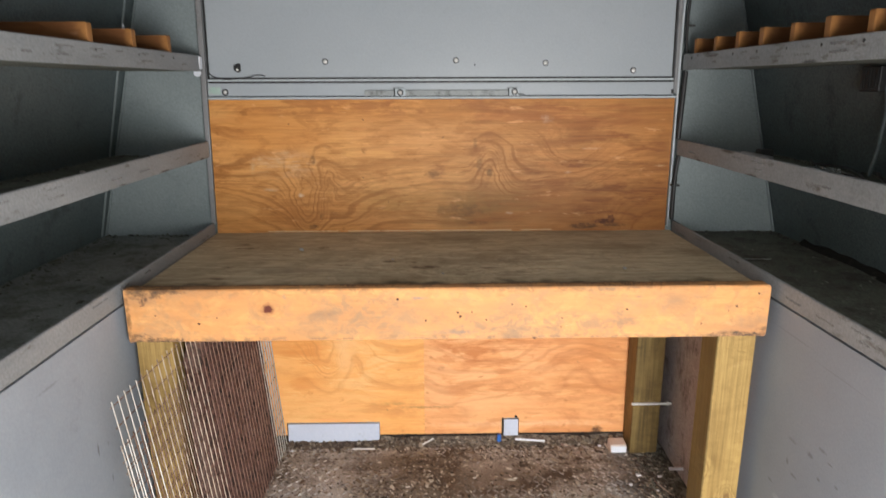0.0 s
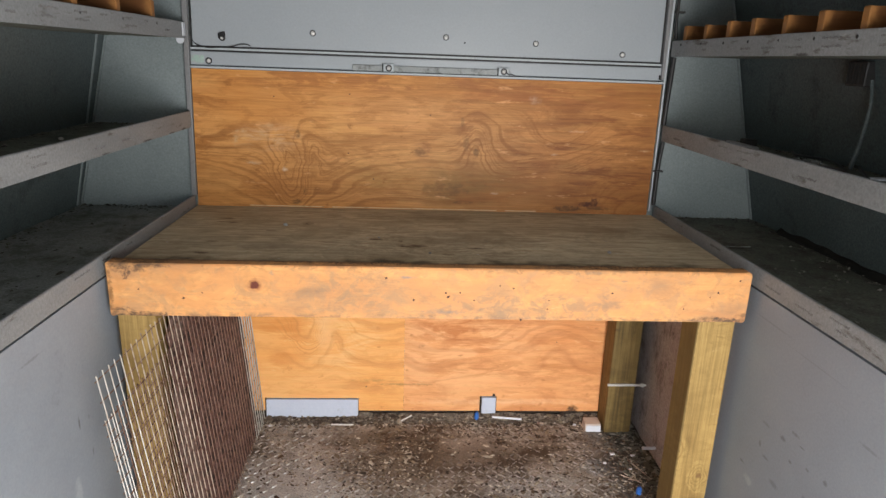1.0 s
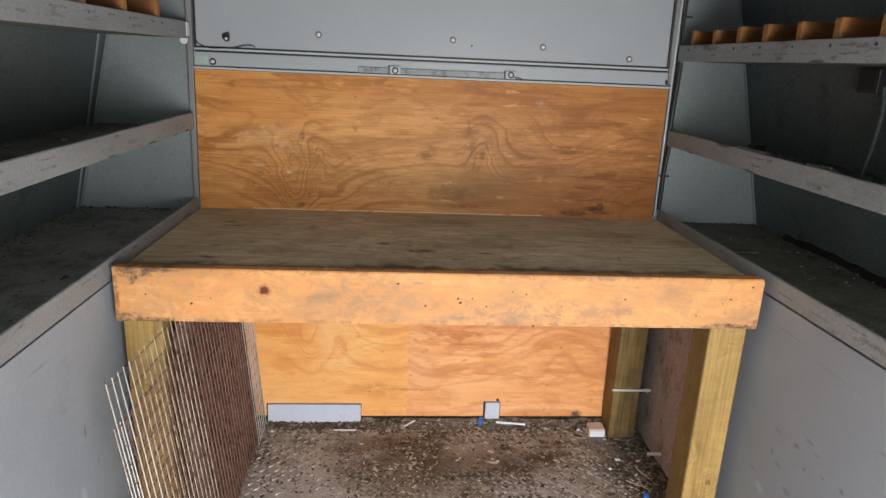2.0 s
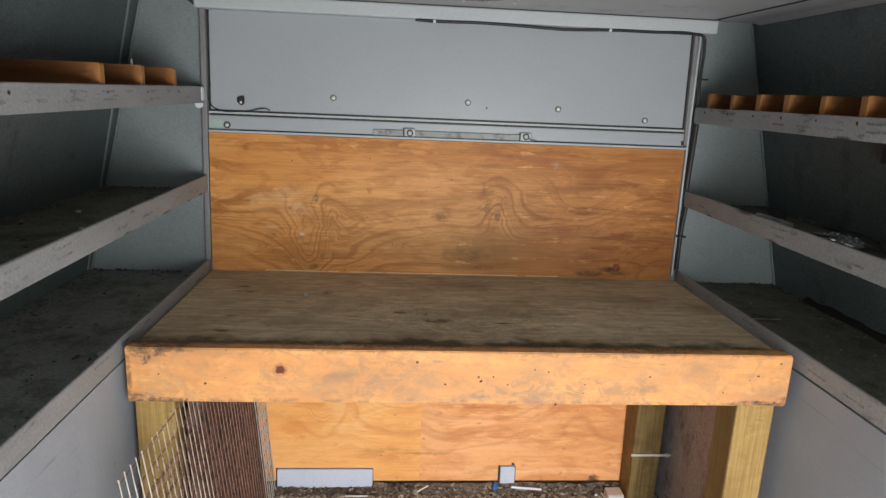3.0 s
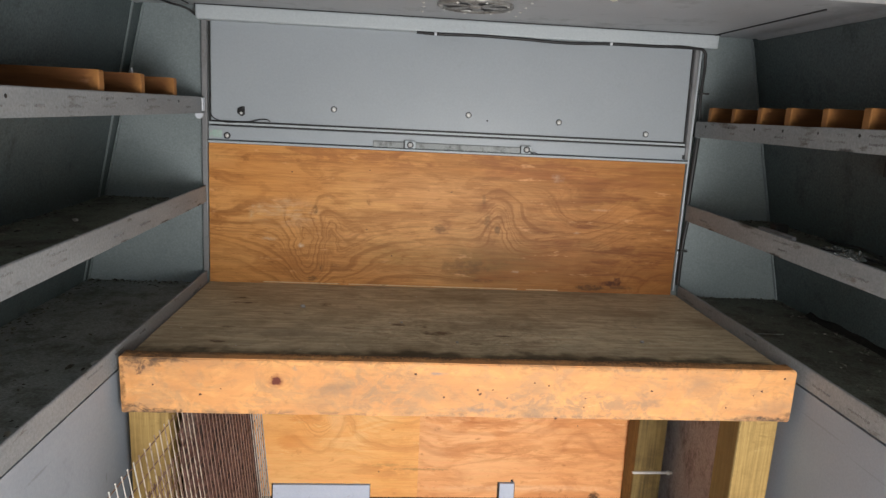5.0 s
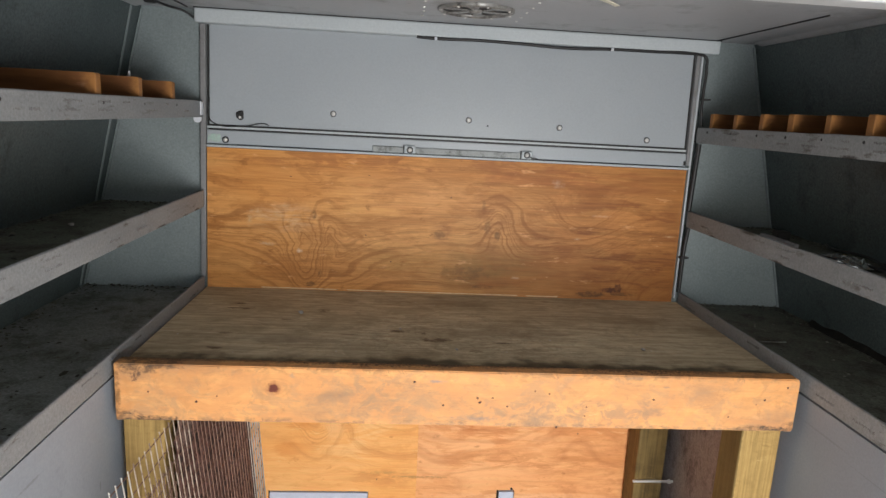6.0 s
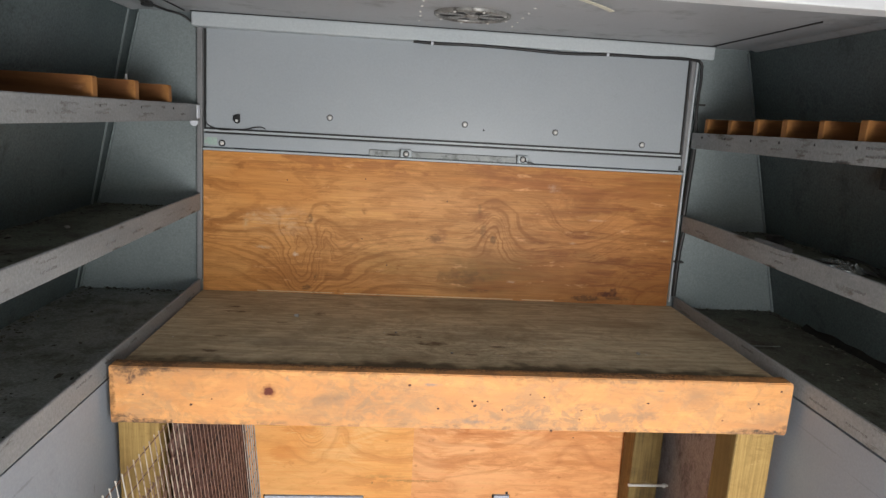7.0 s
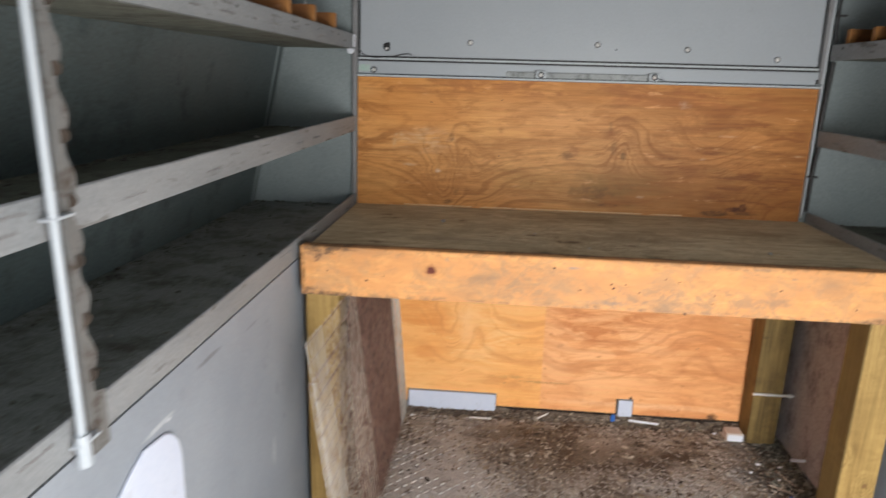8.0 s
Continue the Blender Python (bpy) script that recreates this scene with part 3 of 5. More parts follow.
M_STEEL = paint("dull_steel", (0.66, 0.65, 0.63), (0.76, 0.75, 0.73), (0.42, 0.4, 0.36), 0.35, metal=0.2)
M_WIRE = paint("white_coated_wire", (0.52, 0.485, 0.43), (0.62, 0.59, 0.54), (0.36, 0.25, 0.16), 0.4, 0.5, 0.7, scale=8)
M_RUST = paint("rusty_sheet", (0.085, 0.036, 0.028), (0.16, 0.085, 0.072), (0.03, 0.015, 0.012), 0.85, 0.5, 0.58, scale=16, grain=0.6, bump=0.5, stains=[(-0.52, 0.02, 0.3, 0.3, 0.07, 0.3, (0.3, 0.22, 0.18), 0.3), (-0.55, 0.1, 0.62, 0.3, 0.08, 0.06, (0.3, 0.22, 0.18), 0.3)])
M_WHITE = paint("white_plastic", (0.66, 0.69, 0.75), (0.72, 0.74, 0.78), (0.5, 0.48, 0.46), 0.4, 0.65, 0.85)
M_PLATE = paint("dirty_white_plate", (0.5, 0.545, 0.65), (0.57, 0.61, 0.7), (0.36, 0.36, 0.37), 0.4, 0.6, 0.75, scale=6)
M_RAW = paint("lit_raw_wood_edge", (0.7, 0.53, 0.31), (0.78, 0.61, 0.38), (0.25, 0.14, 0.06), 0.7, 0.55, 0.66, scale=16)
M_CARD = paint("pale_cardboard", (0.62, 0.52, 0.44), (0.7, 0.62, 0.55), (0.42, 0.33, 0.26), 0.75)
M_BLUE = paint("blue_plastic", (0.03, 0.12, 0.42), (0.04, 0.16, 0.5), (0.03, 0.06, 0.15), 0.4)
M_GREEN = paint("faded_green_tape", (0.32, 0.46, 0.40), (0.45, 0.55, 0.5), (0.4, 0.42, 0.42), 0.6, 0.5, 0.6, scale=20)
M_INK = paint("marker_ink", (0.11, 0.105, 0.105), (0.16, 0.155, 0.155), (0.2, 0.195, 0.19), 0.7, 0.5, 0.7, scale=40)
# near-black that paints the shade of gaps and holes, with some dirt
M_GAP_SHADE = paint("gap_shade_and_dirt", (0.02, 0.014, 0.01), (0.04, 0.028, 0.02), (0.07, 0.055, 0.04), 0.95, 0.55, 0.7, scale=20, grain=0.4)
# grey of the upper sheet, toned down for shade in the side bays
M_BAY_SHADED = paint("shaded_bay_paint", (0.20, 0.236, 0.242), (0.24, 0.276, 0.28), (0.165, 0.187, 0.19), 0.4, 0.58, 0.8, grain=0.16, scale=4)
M_BAR = paint("latch_bar_paint", (0.24, 0.26, 0.26), (0.32, 0.34, 0.34), (0.13, 0.14, 0.135), 0.45, 0.5, 0.65, scale=14)
M_BRIGHT = paint("white_bow_paint", (0.68, 0.70, 0.72), (0.74, 0.75, 0.77), (0.6, 0.61, 0.62), 0.45)
M_POSTMETAL = paint("corner_post_paint", (0.2, 0.2, 0.205), (0.25, 0.25, 0.255), (0.12, 0.11, 0.1), 0.5)
M_UPRIGHT = paint("upright_paint", (0.11, 0.11, 0.106), (0.15, 0.15, 0.145), (0.06, 0.045, 0.035), 0.6, 0.5, 0.62, scale=10)
M_BROWNBOARD = paint("brown_stained_panel", (0.34, 0.30, 0.285), (0.43, 0.385, 0.365), (0.14, 0.11, 0.1), 0.7, 0.5, 0.66, scale=5, stretch=(1, 1, 0.5), grain=0.3)
M_GROUND = paint("asphalt", (0.05, 0.05, 0.05), (0.07, 0.07, 0.068), (0.1, 0.1, 0.09), 0.9, scale=0.6)


# ---------------------------------------------------------------- mesh helpers
def part(name, bm, material, parent=None, label=""):
    """Links a bmesh as one mesh object, under a thing or a part where one is given."""
    me = bpy.data.meshes.new(name)
    bm.normal_update()
    bm.to_mesh(me)
    bm.free()
    me.materials.append(material)
    ob = new(name, me)
    return joined(ob, parent, label)


def joined(ob, parent, label=""):
    """Hangs ob, modelled in place, under its thing or part."""
    if parent is not None:
        ob.parent = parent
        if parent.type == "EMPTY":
            ob.matrix_parent_inverse = Matrix.Translation(-parent.location)
    if label:
        ob["label"] = label
    return ob


def thing(name, label, category, at=(0, 0, 0), group="", kind=""):
    ob = new(name)
    ob.location, ob.empty_display_size = at, 0.05
    return tagged(ob, label, category, group, kind)


def box(bm, x0, x1, y0, y1, z0, z1, bevel=0.0, seg=2):
    vs = bmesh.ops.create_cube(bm, size=1)["verts"]
    for v in vs:
        v.co = Vector(((x0 + x1) / 2 + v.co.x * (x1 - x0), (y0 + y1) / 2 + v.co.y * (y1 - y0), (z0 + z1) / 2 + v.co.z * (z1 - z0)))
    if bevel:
        es = list({e for v in vs for e in v.link_edges})
        bmesh.ops.bevel(bm, geom=es, offset=bevel, segments=seg, affect="EDGES", profile=0.5)
    return bm


def a_box(*args):
    return box(bmesh.new(), *args)


def lean(bm):
    """The end wall leans back: y grows with height."""
    for v in bm.verts:
        v.co.y += LEANING * v.co.z
    return bm


def prism(bm, outline, y0, y1):
    """Outline in x, z, pushed through from y0 to y1."""
    a = [bm.verts.new((x, y0, z)) for x, z in outline]
    b = [bm.verts.new((x, y1, z)) for x, z in outline]
    bm.faces.new(a)
    bm.faces.new(b[::-1])
    for i in range(len(a)):
        j = (i + 1) % len(a)
        bm.faces.new((a[j], a[i], b[i], b[j]))
    bmesh.ops.recalc_face_normals(bm, faces=bm.faces)
    return bm


def rod(bm, a, b, r, n=8):
    a, b = Vector(a), Vector(b)
    m = Matrix.Translation((a + b) / 2) @ (b - a).to_track_quat("Z", "Y").to_matrix().to_4x4()
    bmesh.ops.create_cone(bm, cap_ends=True, segments=n, radius1=r, radius2=r, depth=(b - a).length, matrix=m)
    return bm


def dome(bm, at, r, axis, flat=0.5, n=12):
    """A rounded bolt or rivet head on a surface."""
    q = Vector(axis).to_track_quat("Z", "Y").to_matrix().to_4x4()
    bmesh.ops.create_uvsphere(bm, u_segments=n, v_segments=8, radius=r, matrix=Matrix.Translation(at) @ q @ Matrix.Diagonal((1, 1, flat, 1)))
    for f in bm.faces:
        f.smooth = True
    return bm


def tube(name, points, r, material, parent=None, label=""):
    """A cable along a smooth run of points, as a mesh."""
    cu = bpy.data.curves.new(name, "CURVE")
    cu.dimensions, cu.bevel_depth, cu.bevel_resolution = "3D", r, 2
    sp = cu.splines.new("BEZIER")
    sp.bezier_points.add(len(points) - 1)
    for bp, p in zip(sp.bezier_points, points):
        bp.co, bp.handle_left_type, bp.handle_right_type = p, "AUTO", "AUTO"
    tmp = bpy.data.objects.new(name, cu)
    scene.collection.objects.link(tmp)
    me = bpy.data.meshes.new_from_object(tmp.evaluated_get(bpy.context.evaluated_depsgraph_get()))
    bpy.data.objects.remove(tmp)
    me.materials.clear()
    me.materials.append(material)
    return joined(new(name, me), parent, label)


# ---------------------------------------------------------------- plan
LEANING = 0.055            # end wall, metres back for each metre up
WALL = 0.704               # end wall's face at the floor
MID = 0.088
CEIL = 1.665
REAR = -1.80
rng = random.Random(5)


def half_width(z):
    """Half the body's width: the sides lean in towards the roof."""
    return 0.985 + (1.644 - z) * 0.225


# ---------------------------------------------------------------- structure
ground = tagged(part("ground", a_box(-60, 60, -80, 40, -0.3, -0.061), M_GROUND), "dark asphalt ground outside the van", "ground", kind="structure")

floor = tagged(part("floor", a_box(MID - 1.38, MID + 1.38, REAR, 0.84, -0.06, 0.0), M_FLOOR), "dirty brown steel checker plate floor", "floor", kind="structure")

def body_section(x0, x1, z0, z1, y0, y1):
    """Upright sheet across the body, trimmed to the leaning sides."""
    lo, hi = (lambda z: max(x0, MID - half_width(z) - 0.024)), (lambda z: min(x1, MID + half_width(z) + 0.024))
    return prism(bmesh.new(), [(lo(z0), z0), (hi(z0), z0), (hi(z1), z1), (lo(z1), z1)], y0, y1)


bm = body_section(-9, 9, 0.0, CEIL + 0.01, WALL, WALL + 0.03)
wall_end = tagged(part("wall_end", lean(bm), M_BAY_SHADED), "grey painted metal end wall of a van", "wall", kind="structure")

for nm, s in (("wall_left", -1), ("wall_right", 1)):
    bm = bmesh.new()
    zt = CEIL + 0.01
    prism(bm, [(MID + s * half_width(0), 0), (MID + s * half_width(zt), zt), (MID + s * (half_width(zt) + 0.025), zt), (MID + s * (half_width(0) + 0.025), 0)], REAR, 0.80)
    w = tagged(part(nm, bm, M_SIDE_SHADED), "grey painted metal side wall leaning inward, shade in its colour", "wall", kind="structure")
    # folded flange in the corner with the end wall
    bm = bmesh.new()
    for k in (0.0, 0.014):
        prism(bm, [(MID + s * (half_width(0.1) - 0.002), 0.1), (MID + s * (half_width(1.655) - 0.002), 1.655), (MID + s * (half_width(1.655) - 0.007), 1.655), (MID + s * (half_width(0.1) - 0.007), 0.1)], 0.70 + k - 0.005, 0.70 + k + 0.004)
    part("corner_flange", lean(bm), M_BAY_SHADED, w)

for y0, y1, out_by, mat, lab in ((0.711, 0.719, 0.005, M_BAY_SHADED, "pale grey folded seam strip on the side wall"), (0.7195, 0.726, 0.003, M_SIDE_SHADED, "dark joint beside the seam strip")):
    bm = prism(bmesh.new(), [(MID - half_width(z) + k, z) for z, k in ((0.79, 0.001), (1.655, 0.001), (1.655, out_by), (0.79, out_by))], y0, y1)
    tagged(part("trim_seam_left", bm, mat), lab, "seam", kind="structure")

ceiling = tagged(part("ceiling", a_box(MID - 1.0, MID + 1.0, REAR, 0.826, CEIL, CEIL + 0.03), M_CEIL), "grey painted metal van ceiling", "ceiling", kind="structure")

for nm, x0, x1 in (("lower_panel_left", LEFT - 0.022, LEFT - 0.004), ("lower_panel_right", RIGHT + 0.004, RIGHT + 0.022)):
    tagged(part(nm, a_box(x0, x1, REAR, 0.70, 0.0, 0.774), M_PANEL), "scuffed grey painted metal panel below the shelves", "wall panel", kind="structure")

for x0, x1 in ((LEFT - 0.0035, LEFT), (RIGHT, RIGHT + 0.0035)):
    tagged(part("lower_panel_stained", a_box(x0, x1, 0.1, 0.695, 0.0, 0.773), M_BROWNBOARD), "brown stained panel under the bench", "wall panel", kind="structure")

for x0, x1 in ((LEFT + 0.0002, LEFT + 0.004), (RIGHT - 0.004, RIGHT - 0.0002)):
    tagged(part("foot_strip", a_box(x0, x1, 0.125, 0.59, 0.0, 0.052, 0.001, 1), M_BROWNBOARD), "brown stained strip along the side panel's foot", "skirting", kind="structure")

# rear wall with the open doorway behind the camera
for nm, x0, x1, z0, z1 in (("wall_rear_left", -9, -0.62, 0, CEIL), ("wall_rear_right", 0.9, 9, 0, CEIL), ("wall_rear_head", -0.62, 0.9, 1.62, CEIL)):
    tagged(part(nm, body_section(x0, x1, z0, z1, REAR, REAR + 0.03), M_SIDE_SHADED), "grey painted metal rear wall beside the doorway", "wall", kind="structure")

# roof beam over the end wall, ceiling bow nearer the doors
bm = a_box(-0.722, 0.932, 0.745, 0.80, 1.621, 1.6645, 0.006)
tagged(part("trim", bm, M_TRIM), "pale grey painted metal beam where ceiling meets end wall", "beam", kind="structure")
bm = a_box(-0.893, 1.069, -0.125, -0.06, 1.635, 1.6645, 0.004)
tagged(part("trim_bow", bm, M_BRIGHT), "white painted metal roof bow across the ceiling", "beam", kind="structure")
tagged(part("trim_joint", a_box(-0.722, 0.932, 0.7425, 0.746, 1.662, 1.6648), M_BLACK), "dark sealed joint above the roof beam", "joint", kind="structure")
for x0 in (-0.742, 0.915):
    tagged(part("trim_seam", a_box(x0, x0 + 0.003, 0.19, 0.745, CEIL - 0.004, CEIL - 0.0005), M_BLACK), "dark sealed joint between ceiling sheets", "joint", kind="structure")

# end wall: plywood, rail, upper sheet
def plywood(outline, material, label, nails):
    xs = [p[0] for p in outline]
    t = thing("plywood_panel", label, "plywood panel", ((min(xs) + max(xs)) / 2, WALL, min(p[1] for p in outline)))
    part("sheet", lean(prism(bmesh.new(), outline, WALL - 0.018, WALL - 0.001)), material, t)
    # pale strips paint light caught on the chamfer of the raw bottom edge
    if min(p[1] for p in outline) > 0.5:
        for x0, x1 in ((-0.52, -0.27), (-0.24, 0.33), (0.36, 0.47)):
            part("lit_raw_edge", lean(a_box(x0, x1, WALL - 0.0192, WALL - 0.0178, 0.7985, 0.8015, 0.0005, 1)), M_RAW, t, "pale raw bottom edge with light painted on its chamfer")
    for x, z in nails:
        part("nail", dome(bmesh.new(), (x, WALL - 0.0178 + LEANING * z, z), 0.0023, (0, -1, 0), 0.3, 8), M_BLACK, t)


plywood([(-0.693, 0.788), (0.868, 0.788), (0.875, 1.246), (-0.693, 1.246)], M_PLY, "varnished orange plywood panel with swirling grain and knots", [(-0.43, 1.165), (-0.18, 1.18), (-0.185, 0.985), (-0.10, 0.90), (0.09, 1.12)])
plywood([(-0.69, 0.034), (-0.492, 0.034), (-0.492, 0.084), (-0.148, 0.084), (-0.148, 0.034), (0.018, 0.034), (0.018, 0.785), (-0.69, 0.785)], M_PLY_LOW, "pale orange plywood panel fixed under the bench", [(-0.12, 0.13)])
plywood([(0.0183, 0.034), (0.304, 0.034), (0.304, 0.094), (0.352, 0.094), (0.352, 0.104), (0.362, 0.104), (0.362, 0.094), (0.368, 0.094), (0.368, 0.034), (0.872, 0.034), (0.872, 0.785), (0.0183, 0.785)], M_PLY_LOW2, "reddish orange plywood panel fixed under the bench", [(0.58, 0.31)])
for x0, x1, z0, z1 in ((-0.487, -0.150, 0.0, 0.079), (0.312, 0.3655, 0.0, 0.089)):
    p = part("white_plate", lean(a_box(x0, x1, WALL - 0.021, WALL - 0.006, z0, z1, 0.0015, 1)), M_PLATE)
    tagged(p, "white painted metal plate set into the plywood's foot", "metal plate")

# strip added behind the plywood's foot; its black paints the gap's shade and dirt
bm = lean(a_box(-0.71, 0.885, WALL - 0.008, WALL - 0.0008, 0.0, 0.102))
tagged(part("foot_strip", bm, M_GAP_SHADE), "black strip painting shade and dirt in the gap under the plywood", "skirting", kind="structure")

sheet = thing("upper_sheet", "pale grey painted metal sheet held by round bolts", "metal panel", (0.09, 0.77, 1.318))
bm = lean(a_box(-0.688, 0.866, WALL - 0.004, WALL - 0.0005, 1.318, 1.63, 0.001, 1))
part("sheet", bm, M_GREY, sheet)
part("hole", rod(bmesh.new(), (0.198, WALL - 0.0042 + LEANING * 1.357, 1.357), (0.198, WALL - 0.0046 + LEANING * 1.357, 1.357), 0.003, 10), M_BLACK, sheet)
for x in (-0.692, 0.8675):
    part("gap", lean(a_box(x - 0.0022, x + 0.0022, WALL - 0.006, WALL - 0.001, 1.312, 1.62)), M_BLACK, sheet, "dark joint")
for x, z in ((-0.592, 1.344), (-0.301, 1.369), (0.135, 1.372), (0.436, 1.363), (0.733, 1.338)):
    y = WALL - 0.004 + LEANING * z
    b = part("washer", rod(bmesh.new(), (x, y, z), (x, y - 0.003, z), 0.0099, 16), M_BLACK, sheet)
    part("bolt", dome(bmesh.new(), (x, y - 0.003, z), 0.0074, (0, -1, 0), 0.6), M_STEEL, b)
rail = thing("wall_rail", "pale grey metal rail with a latch bar", "rail", (0.09, 0.76, 1.247))
part("gap", lean(a_box(-0.69, 0.868, WALL - 0.006, WALL - 0.001, 1.3128, 1.3178)), M_BLACK, rail, "dark joint")
part("gap", lean(a_box(-0.69, 0.868, WALL - 0.008, WALL - 0.001, 1.3003, 1.3058)), M_BLACK, rail, "dark joint")
part("gap", lean(a_box(-0.60, 0.868, WALL - 0.010, WALL - 0.001, 1.2546, 1.2568)), M_BLACK, rail, "dark joint")
part("upper_strip", lean(a_box(-0.695, 0.875, WALL - 0.010, WALL - 0.001, 1.306, 1.3125, 0.001, 1)), M_TRIM, rail)
part("rail_face", lean(a_box(-0.695, 0.873, WALL - 0.011, WALL - 0.0012, 1.258, 1.300, 0.0015, 1)), M_GREY, rail)
part("lower_lip", lean(a_box(-0.695, 0.880, WALL - 0.022, WALL - 0.0012, 1.2475, 1.2545, 0.0015, 1)), M_TRIM, rail)
bar = part("latch_bar", lean(a_box(-0.172, 0.335, WALL - 0.018, WALL - 0.011, 1.2565, 1.276, 0.002, 2)), M_BAR, rail)
for x in (-0.052, 0.331):
    y = WALL - 0.018 + LEANING * 1.267
    c = part("clamp", lean(a_box(x - 0.018, x + 0.018, WALL - 0.022, WALL - 0.018, 1.2565, 1.282, 0.004, 2)), M_TRIM, bar)
    part("clamp_edge", lean(a_box(x - 0.0215, x - 0.0185, WALL - 0.023, WALL - 0.018, 1.2565, 1.282)), M_BLACK, bar)
for i, (x, z) in enumerate(((-0.052, 1.268), (0.331, 1.270), (-0.637, 1.271))):
    y = WALL - (0.022 if i < 2 else 0.011) + LEANING * z
    part("washer", rod(bmesh.new(), (x, y, z), (x, y - 0.002, z), 0.0108, 16), M_BLACK, rail)
    part("bolt", dome(bmesh.new(), (x, y - 0.002, z), 0.0068, (0, -1, 0), 0.8), M_STEEL, rail)
part("end_tab", lean(a_box(0.8635, 0.8725, WALL - 0.014, WALL - 0.011, 1.261, 1.276, 0.001, 1)), M_BLACK, rail)
tube("wire_hook", [(0.337, 0.743, 1.268), (0.345, 0.742, 1.262), (0.356, 0.742, 1.2625), (0.366, 0.743, 1.258)], 0.0014, M_BLACK, rail)
part("tape", lean(a_box(-0.692, -0.652, WALL - 0.0125, WALL - 0.0112, 1.264, 1.288)), M_GREEN, rail, "faded green tape")
for x0, x1, z0 in ((-0.713, -0.6965, 0.83), (0.8705, 0.8835, 1.262)):
    tagged(part("trim_post", lean(a_box(x0, x1, WALL - 0.02, WALL - 0.0015, z0, 1.621, 0.002, 2)), M_POSTMETAL), "grey painted metal corner post of the end wall", "post", kind="structure")


bm = prism(bmesh.new(), [(0.8715, 0.812), (0.8765, 0.812), (0.891, 1.62), (0.885, 1.62)], WALL - 0.024, WALL - 0.0015)
tagged(part("trim_edge", lean(bm), M_TRIM), "thin white metal edge strip beside the corner post", "edge strip", kind="structure")
for s in (-1, 1):
    bm = prism(bmesh.new(), [(MID + s * 0.945, 1.6645), (MID + s * 0.978, 1.6645), (MID + s * 0.980, 1.655), (MID + s * 0.972, 1.655)], -1.7, 0.74)
    tagged(part("trim_cove", bm, M_CEIL), "grey metal cove strip between ceiling and side wall", "cove strip", kind="structure")


# ---------------------------------------------------------------- shelves
def shelf(side, z0, z1, y_end, name_label):
    """Pressed-steel tray with an upturned lip, from the doors to the end wall."""
    s = -1 if side == "left" else 1
    xf = LEFT if s < 0 else RIGHT
    t = thing("steel_shelf", name_label, "shelf", (xf, 0, z0), "steel shelves along the sides")
    xw = MID + s * (half_width(z0) - 0.002)
    bm = bmesh.new()
    bmesh.ops.create_grid(bm, x_segments=8, y_segments=40, size=0.5)
    for v in bm.verts:
        u, w = v.co.x + 0.5, v.co.y + 0.5
        v.co = Vector((xf + s * 0.004 + (xw - xf - s * 0.004) * u, REAR + 0.02 + (WALL + LEANING * z0 - 0.002 - REAR - 0.02) * w, z0 + 0.004 + 0.0025 * noise.noise((u * 3, w * 12, z0 * 9))))
    bmesh.ops.solidify(bm, geom=bm.faces[:], thickness=0.002)
    part("tray", bm, M_TRAY if s < 0 and z0 < 1 else M_TRAY_SHADED, t, "tray covered with dust and dirt")
    bm = bmesh.new()
    n = 60
    rows = []
    for i in range(n + 1):
        y = REAR + 0.02 + (y_end - REAR - 0.02) * i / n
        wob = 0.0012 * noise.noise((y * 6, z0 * 7, s))
        top = z1 + 0.0012 * noise.noise((y * 9, z0 * 3, s + 4))
        rows.append([bm.verts.new((xf + dx * s + wob, y, z)) for dx, z in ((0.014, z0), (0.0, z0), (0.0, top - 0.002), (0.002, top), (0.006, top), (0.006, z0 + 0.003), (0.014, z0 + 0.003))])
    for a, b in zip(rows, rows[1:]):
        for k in range(7):
            j = (k + 1) % 7
            bm.faces.new((a[k], a[j], b[j], b[k]))
    bm.faces.new(rows[0])
    bm.faces.new(rows[-1][::-1])
    bmesh.ops.recalc_face_normals(bm, faces=bm.faces)
    part("lip", bm, M_LIP, t, "worn lip with marker scribbles")
    return t


LEVELS = ((1.338, 1.388), (1.058, 1.111), (0.782, 0.832))
shelves = {}
for side in ("left", "right"):
    for k, (z0, z1) in enumerate(LEVELS):
        shelves[side, k] = shelf(side, z0, z1, 0.728 + 0.02 * (2 - k) * 0.5, "grey steel shelf with a worn lip and dusty tray")


# ---------------------------------------------------------------- workbench
bench = thing("workbench", "rough timber workbench with a dirty plywood top and four posts", "workbench", (0.09, 0.35, 0))
out = []
fx0, fx1, fz0, fz1 = -0.686, 0.871, 0.689, 0.823
for cx, cz, a0, rr in ((fx1, fz1, 0, 0.011), (fx0, fz1, 90, 0.005), (fx0, fz0, 180, 0.005), (fx1, fz0, 270, 0.008)):
    sx, sz = (1 if cx == fx1 else -1), (1 if cz == fz1 else -1)
    for q in range(5):
        a = radians(a0 + 22.5 * q)
        out.append((cx - sx * rr + rr * math.cos(a), cz - sz * rr + rr * math.sin(a)))
    nx, nz = {0: (fx0, fz1), 90: (fx0, fz0), 180: (fx1, fz0), 270: (fx1, fz1)}[a0]
    if a0 in (0, 180):
        for q in range(1, 60):
            x = cx + (nx - cx) * q / 60
            out.append((x, cz + 0.0012 * noise.noise((x * 14, a0, 3)) - (0.0012 if a0 == 0 else -0.0012)))
bm = prism(bmesh.new(), out, 0.0, 0.038)
fr = [e for e in bm.edges if all(abs(v.co.y) < 1e-5 for v in e.verts)]
